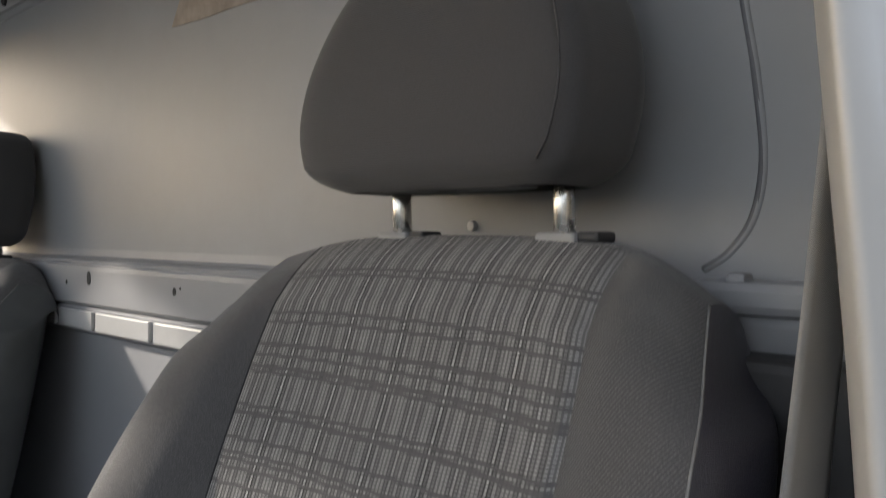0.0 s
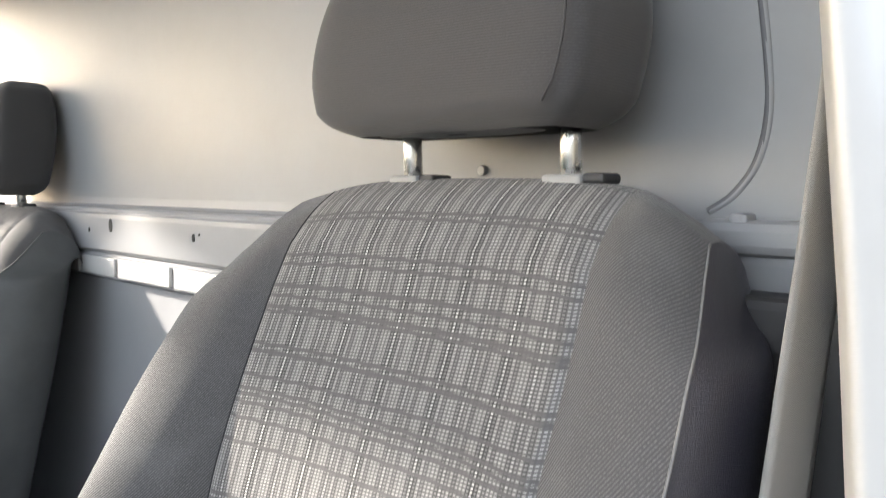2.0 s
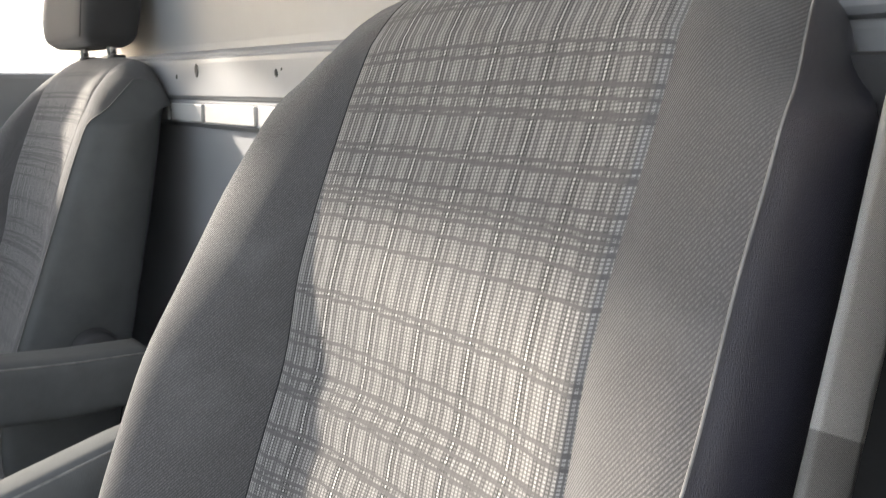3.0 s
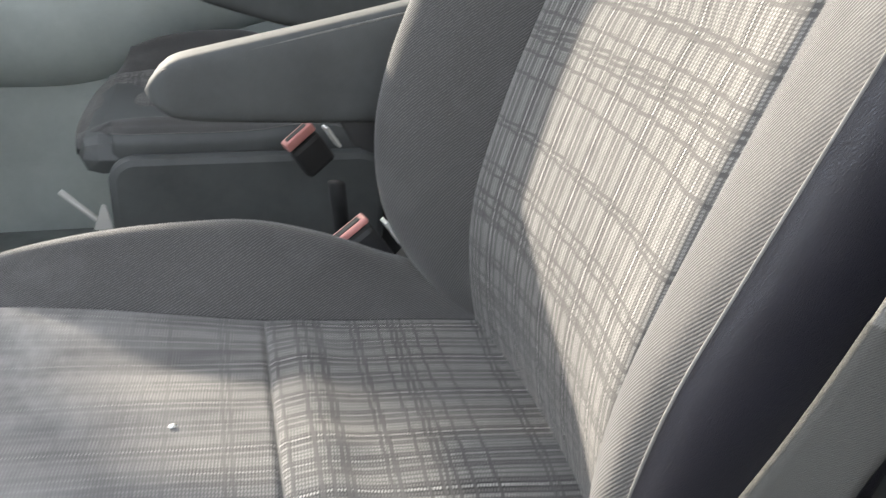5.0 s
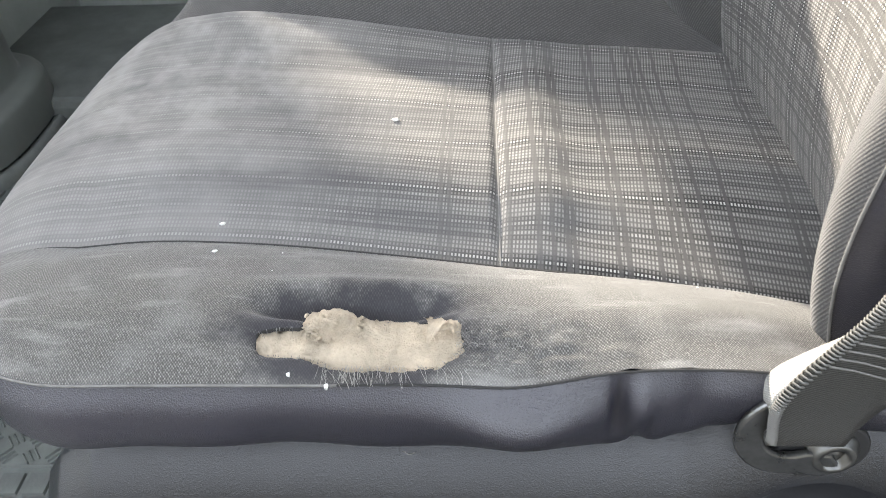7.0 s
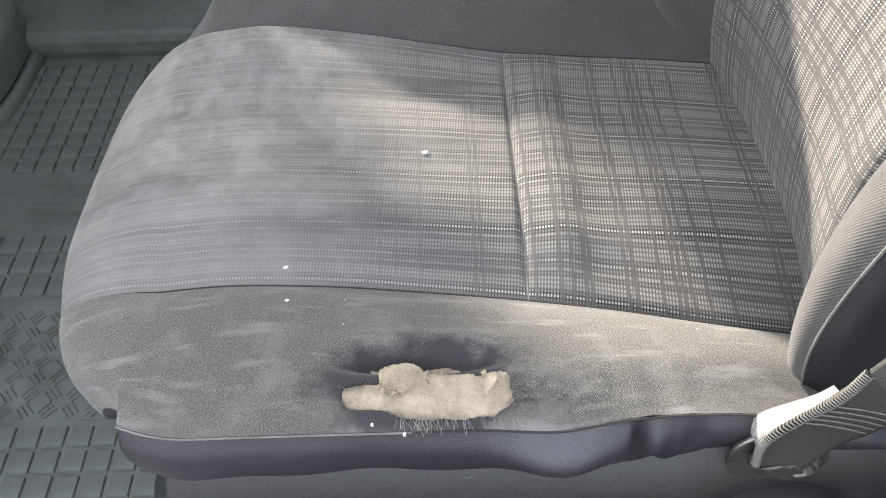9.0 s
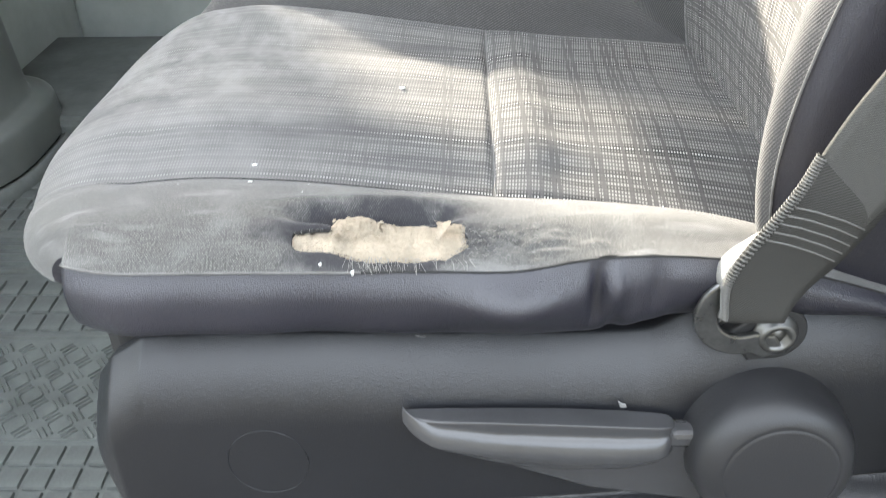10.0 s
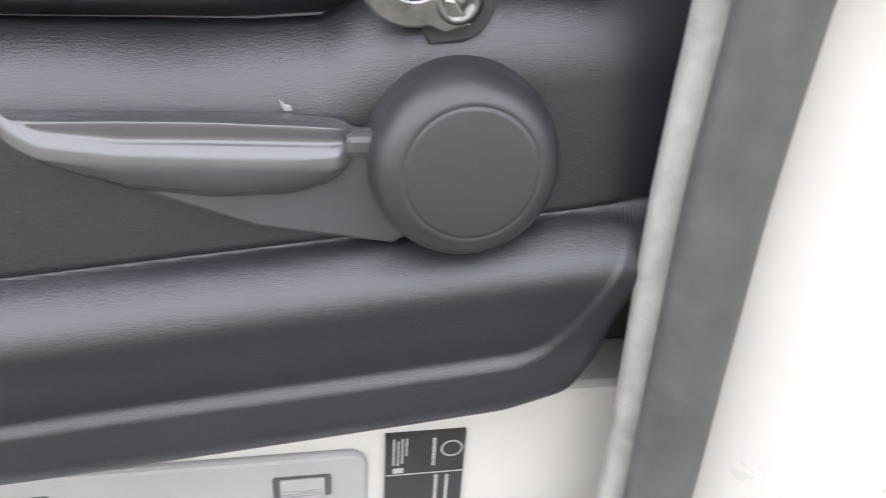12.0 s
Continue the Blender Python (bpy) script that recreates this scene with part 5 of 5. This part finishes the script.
tagged(part("lint_crumbs", bm, M_LABELW), "white crumbs of lint on the seat cushion", "crumbs", kind="stuff")

# ---- bulkhead behind the seats ----
prof = [(0.275, 0.0), (0.275, 0.898), (0.270, 0.902), (0.259, 0.905), (0.259, 0.934), (0.262, 0.937), (0.256, 0.940), (0.253, 0.943), (0.252, 0.985), (0.2525, 0.990), (0.255, 0.9925), (0.2545, 0.996), (0.257, 0.9985), (0.271, 1.0000), (0.2755, 1.003), (0.2765, 1.012), (0.2765, 1.378), (0.273, 1.380), (0.273, 1.384), (0.2765, 1.386), (0.2765, 1.392), (0.272, 1.394), (0.270, 1.399), (0.268, 1.43), (0.245, 1.62), (0.235, 1.80)]
rows = []
for y in np.linspace(-0.04, 1.72, 60):
    rows.append([(x + (0.0025 * noise.noise(Vector((y * 2.2, z * 2.5, 0))) if z > 1.02 or z < 0.9 else 0), y, z) for x, z in prof])
bulk = sheet("bulkhead", rows, M_BULK, None)
for p in bulk.data.polygons:
    p.use_smooth = False
tagged(bulk, "grey painted sheet-metal bulkhead behind the seats", "bulkhead", kind="structure")
boxed("rear_wall_sheet", (0.29, 0.31, -0.04, 1.72, 0.0, 1.82), M_BULK, bulk)
for y, z, ry, rz in ((0.939, 0.976, 0.0052, 0.0090), (0.716, 0.970, 0.0030, 0.0045), (0.703, 0.974, 0.0012, 0.0016), (0.984, 1.419, 0.0085, 0.0125), (1.307, 1.41, 0.0085, 0.0125), (1.01, 0.968, 0.002, 0.003)):
    xx = 0.2515 if z < 1.3 else 0.2665
    pts = [(y + ry * math.cos(a), z + rz * math.sin(a)) for a in np.linspace(0, 2 * math.pi, 20, endpoint=False)]
    prism("hole", pts, xx, xx + 0.004, M_SEAM, bulk, "dark punched hole", axis="x")
for y0, y1 in ((0.937, 1.045), (0.781, 0.926), (0.640, 0.770), (0.49, 0.628), (1.058, 1.2), (1.21, 1.35)):
    prism("raised_panel", rounded(y0, y1, 0.9075, 0.9315, 0.003), 0.2545, 0.2595, M_BULK2, bulk, "pale raised strip", axis="x", bevel=0.0012)
gl = catmull([(0.135, 1.60), (0.122, 1.40), (0.108, 1.25), (0.097, 1.179), (0.088, 1.128), (0.083, 1.079), (0.088, 1.046), (0.102, 1.025), (0.118, 1.014)], 8)
# dark cord stands in for the shadow line along the panel's pressed step
tube("rubber_seam", np.array([(0.2775, y - 0.004, z) for y, z in gl]), 0.0027, M_BULKSHADOW, bulk, "dark line for the shadow along the bulkhead's pressed step", sides=8)
tube("pressed_rib", np.array([(0.2775, y - 0.005, z) for y, z in gl]), 0.0026, M_BULK, bulk, "pressed edge of the panel", sides=8)
boxed("side_ledge", (0.245, 0.276, -0.03, 0.108, 0.990, 1.010), M_BULK, bulk, "pale ledge", bevel=0.006)
boxed("ledge_block", (0.248, 0.262, 0.076, 0.088, 0.995, 1.014), M_BULK, bulk, bevel=0.003)
patch = [(0.768, 1.272), (0.748, 1.303), (0.72, 1.325), (0.69, 1.332), (0.66, 1.349), (0.63, 1.362), (0.60, 1.376), (0.545, 1.369), (0.52, 1.36), (0.528, 1.33), (0.519, 1.312), (0.533, 1.300), (0.515, 1.296), (0.50, 1.300), (0.485, 1.289), (0.462, 1.290), (0.458, 1.278), (0.464, 1.268), (0.482, 1.271), (0.51, 1.269), (0.53, 1.273), (0.56, 1.270), (0.635, 1.2705), (0.70, 1.2695)]
pb = prism("glue_residue", patch, 0.2745, 0.2762, M_BROWN, None, axis="x")
tagged(pb, "torn brown paper residue stuck on the bulkhead", "paper residue")
boxed("residue_flake", (0.2735, 0.2750, 0.615, 0.68, 1.297, 1.309), M_BROWN, pb, bevel=0.0004)
prism("screw", [(0.30 + 0.004 * math.cos(a), 1.041 + 0.004 * math.sin(a)) for a in np.linspace(0, 6.283, 12, endpoint=False)], 0.2725, 0.2775, M_BULK2, bulk, "small screw head", axis="x", bevel=0.001)

# ---- door pillar beside the seat ----
KZ = ([-0.3, 0.1, 0.42, 0.6, 0.8, 0.98, 1.14, 1.62], [0.0, 0.010, 0.008, -0.016, -0.026, -0.012, 0.004, 0.045])
rows = []
for z in np.linspace(-0.3, 1.84, 66):
    k = np.interp(z, *KZ)
    bend = 0.009 * smooth01((0.35 - z) / 0.25)
    sec = [(0.285, 0.03), (0.15, 0.006), (0.122, -0.004), (0.096, -0.016), (0.0925, -0.019), (0.094, -0.0225), (0.110, -0.026), (0.125, -0.030), (0.150, -0.040), (0.158, -0.052), (0.166, -0.066), (0.20, -0.078), (0.30, -0.088), (0.62, -0.095), (0.62, 0.03)]
    rows.append([(x + 0.005 + bend, y + k, z) for x, y in sec])
pil = tagged(sheet("door_pillar", rows, M_WHITE, None), "white painted door pillar of the cab", "pillar", kind="structure")
rows = []
for z in np.linspace(-0.28, 0.90, 60):
    k, bend = np.interp(z, *KZ), 0.009 * smooth01((0.35 - z) / 0.25)
    w = 0.0008 * noise.noise(Vector((z * 30, 2, 0)))
    rows.append([(x + 0.005 + bend + w, y + k + w, z) for x, y in ((0.118, -0.002), (0.0930, -0.0105), (0.0850, -0.0165), (0.0875, -0.0225), (0.097, -0.0258), (0.108, -0.0275))])
tagged(sheet("pinch_strip", rows, M_STRIP, pil), "dirty cream edge strip of the pillar")
rows = []
for z in np.linspace(-0.28, 0.86, 50):
    k = np.interp(z, *KZ)
    bend = 0.009 * smooth01((0.35 - z) / 0.25)
    w = 0.001 * noise.noise(Vector((z * 8, 0, 0)))
    sec = catmull([(0.104, -0.026), (0.099, -0.034), (0.102, -0.043), (0.112, -0.049), (0.126, -0.050), (0.137, -0.046), (0.143, -0.037)], 4)
    rows.append([(x + bend + w, y + k, z) for x, y in sec])
tagged(sheet("door_seal", rows, M_SEAL, pil), "grey rubber door seal")
tagged(boxed("pillar_trim", (0.215, 0.252, -0.03, 0.11, 0.15, 0.972), M_DARK, None, bevel=0.006), "black plastic lower trim behind the seat", "trim", kind="structure")

# ---- cab shell ----
sill = tagged(boxed("door_sill", (-1.15, 0.16, -0.06, 0.038, -0.30, -0.02), M_WHITE, None, bevel=0.01), "white painted door sill", "sill", kind="structure")
tagged(boxed("floor", (-1.25, 0.275, 0.0, 1.66, -0.06, -0.004), M_RUBBER, None), "black rubber covered cab floor", "floor", kind="structure")
tagged(boxed("ceiling", (-1.09, 0.29, 0.02, 1.66, 1.80, 1.84), M_HEADLINE, None), "grey cab headliner", "ceiling", kind="structure")
tagged(boxed("roof_header", (-1.09, -1.04, 0.02, 1.66, 1.76, 1.80), M_HEADLINE, None), "grey header over the windscreen", "header", kind="structure")
# unseen closing wall; its height is set to limit sun on the seat
tagged(boxed("wall_front", (-1.25, -1.10, -0.02, 1.70, -0.3, 0.945), M_DOOR, None), "dark front wall under the windscreen", "wall", kind="structure")
tagged(boxed("door_header", (-1.10, 0.29, -0.01, 0.05, 1.53, 1.84), M_WHITE, None), "white header over the door opening", "header", kind="structure")
# passenger door panel with its window opening, moulded pull and rear edge
door = tagged(boxed("door_passenger", (-1.10, 0.0, 1.60, 1.66, -0.06, 0.80), M_DOOR, None, bevel=0.01), "grey moulded passenger door panel", "door", kind="structure")
# added upper edge, outlined to shade the rear of the driver's cushion
prism("sun_block_belt", [(-1.10, 0.795), (0.0, 0.795), (0.0, 0.94), (-0.03, 1.075), (-0.77, 1.085), (-0.83, 1.064), (-0.88, 1.01), (-0.95, 0.955), (-1.10, 0.93)], 1.603, 1.657, M_DOOR, door, "upper door edge added to keep sun off the cushion", bevel=0.008)
rows = []
for x in np.linspace(-0.95, -0.02, 40):
    top = 0.50 + 0.145 * smooth01((x + 0.55) / 0.55) ** 1.2
    rows.append([(x, 1.60, top + 0.02), (x, 1.592, top + 0.008), (x, 1.565, top), (x, 1.555, top - 0.02), (x, 1.557, top - 0.10), (x, 1.575, top - 0.16), (x, 1.60, top - 0.18)])
sheet("moulded_pull", rows, M_DOOR, door, "moulded arm shelf of the door")
# the forward wedge at the top is added to shade part of the bulkhead
tagged(prism("wall_passenger_rear", [(0.012, -0.06), (0.29, -0.06), (0.29, 0.98), (0.005, 0.98), (0.005, 1.38), (-0.17, 1.38), (-0.152, 1.353), (-0.093, 1.227), (-0.075, 1.15), (-0.07, 1.05), (0.0, 0.94)], 1.585, 1.66, M_BULK, None, bevel=0.012), "grey pillar behind the passenger door, its upper front extended to block sun", "pillar", kind="structure")
tagged(boxed("door_gap_seal", (-0.002, 0.014, 1.575, 1.65, 0.0, 1.18), M_DARK, None, bevel=0.004), "black seal in the door gap", "seal", kind="structure")
# unseen; lower edge sloped to give the sun's diagonal limit on the bulkhead
tagged(prism("window_header", [(-1.01, 1.80), (-1.01, 1.62), (-0.695, 1.538), (-0.55, 1.43), (-0.152, 1.353), (0.27, 1.375), (0.27, 1.80)], 1.60, 1.66, M_HEADLINE, None), "unseen header over the side window, sloped to bound the sun", "header", kind="structure")
# unseen; made wide to keep sun off the front of the cushion
tagged(prism("windscreen_post", [(-1.50, 0.80), (-1.01, 0.80), (-1.01, 1.80), (-1.09, 1.80)], 1.60, 1.66, M_HEADLINE, None), "unseen windscreen post, widened to block sun", "post", kind="structure")

# console at the front of the floor
cons = thing("console", (-1.10, 0.98, 0.0), "dark plastic centre console with a rounded foot", "console")
BODY = ((0.026, 0.006), (0.055, 0.005), (0.085, 0.002), (0.093, -0.003), (0.097, -0.012), (0.099, -0.028), (0.104, -0.034), (0.16, -0.038), (0.40, -0.05), (0.70, -0.06))
FOOT = ((0.0, 0.024), (0.012, 0.024), (0.019, 0.021), (0.024, 0.016), (0.025, 0.012), (0.021, 0.009), (0.021, 0.004))
for name, profile, mt, lab in (("console_body", BODY, M_CONSOLE, "dark moulded console body with a shoulder"), ("console_foot", FOOT, M_RUBBER, "dark rubber lip round the console's foot")):
    rows = [[(-1.10 + (0.175 + g) * math.copysign(abs(math.cos(a)) ** 0.7, math.cos(a)), 0.98 + (0.19 + g) * math.copysign(abs(math.sin(a)) ** 0.7, math.sin(a)), z) for a in np.linspace(0, 2 * math.pi, 64, endpoint=False)] for z, g in profile]
    sheet(name, rows, mt, cons, lab, closed_u=True, origin=cons.location)

# rubber mat: fields of pads, of slanting ribs and of long ribs
mat_ob = thing("floor_mat", (-0.75, 0.5, 0.0), "black rubber floor mat with moulded pads and ribs", "floor mat")
boxed("mat_base", (-1.12, -0.30, 0.03, 1.50, -0.004, 0.003), M_RUBBER, mat_ob, "black rubber sheet", bevel=0.002, origin=mat_ob.location)


def pads(name, boxes_, label):
    verts, faces = [], []
    for cx, cy, lx, ly, h, rot in boxes_:
        c, s = math.cos(rot), math.sin(rot)
        k = len(verts)
        for sx, sy, z, ins in [(-1, -1, 0.002, 1), (1, -1, 0.002, 1), (1, 1, 0.002, 1), (-1, 1, 0.002, 1)] + [(-1, -1, h, 0), (1, -1, h, 0), (1, 1, h, 0), (-1, 1, h, 0)]:
            ax, ay = sx * (lx / 2 - (0 if ins else 0.0012)), sy * (ly / 2 - (0 if ins else 0.0012))
            verts.append((cx + ax * c - ay * s + 0.75, cy + ax * s + ay * c - 0.5, z))
        faces += [(k + 4, k + 5, k + 6, k + 7)] + [(k + i, k + (i + 1) % 4, k + 4 + (i + 1) % 4, k + 4 + i) for i in range(4)]
    ob = mesh_ob(name, verts, faces, M_RUBBER, mat_ob, label, smooth=False)
    tagged(ob, kind="stuff")


far_pads = []
pad_mesh = {}
for ya, yb in ((0.05, 0.305), (0.50, 0.615), (0.745, 1.03)):
    ny = int((yb - ya) / 0.030)
    for i in range(27):
        for j in range(ny):
            cx, cy, ly = -1.10 + 0.030 * (i + 0.5), ya + (yb - ya) * (j + 0.5) / ny, (yb - ya) / ny - 0.0045
            if not -0.95 < cx < -0.53:
                far_pads.append((cx, cy, 0.0255, ly, 0.0065, 0))
                continue
            if ly not in pad_mesh:
                a, b = 0.01275, ly / 2
                v = [(x, y, 0.002) for x, y in ((-a, -b), (a, -b), (a, b), (-a, b))] + [(x, y, 0.0065) for x, y in ((-a + 0.0012, -b + 0.0012), (a - 0.0012, -b + 0.0012), (a - 0.0012, b - 0.0012), (-a + 0.0012, b - 0.0012))]
                me = bpy.data.meshes.new("pad")
                me.from_pydata(v, [], [(4, 5, 6, 7)] + [(k, (k + 1) % 4, 4 + (k + 1) % 4, 4 + k) for k in range(4)])
                me.materials.append(M_RUBBER)
                pad_mesh[ly] = me
            p = new("pad", pad_mesh[ly])
            p.parent = mat_ob
            p.location = (cx + 0.75, cy - 0.5, 0)
pads("pad_field", far_pads, "square rubber pads")
ribs = []
for i in range(30):
    for j in range(7):
        for k in (-1, 0, 1):
            a = radians(50 if (i + j) % 2 else -50)
            ribs.append((-1.09 + 0.027 * i + 0.0062 * k * math.sin(a), 0.325 + 0.0235 * j - 0.0062 * k * math.cos(a), 0.019, 0.003, 0.0055, a))
pads("mat_tread_ribs", ribs, "slanting rubber tread ribs")
pads("mat_long_ribs", [(-0.72, 0.635 + 0.021 * j, 0.78, 0.004, 0.0085, 0) for j in range(5)] + [(-0.72, 0.49, 0.8, 0.006, 0.007, 0), (-0.72, 0.312, 0.8, 0.004, 0.006, 0)], "long rubber ribs")
boxed("mat_step", (-1.12, -0.40, 1.05, 1.50, 0.0, 0.05), M_RUBBER, mat_ob, "raised rubber step", bevel=0.015, origin=mat_ob.location)

# ---- outside ----
# added out of view: cuts off the low sky so light falls from above
tagged(boxed("sky_blocker", (-14, 14, -5.3, -5.0, -0.62, 2.6), M_SKYBLOCK, None), "unseen dark wall added to hold back low sky light", "wall", kind="structure")
bm = bmesh.new()
bmesh.ops.create_grid(bm, x_segments=24, y_segments=24, size=400)
bmesh.ops.translate(bm, verts=bm.verts, vec=(0, 0, -0.62))
tagged(part("ground", bm, M_GROUND), "grey asphalt ground outside the van", "ground", kind="structure")
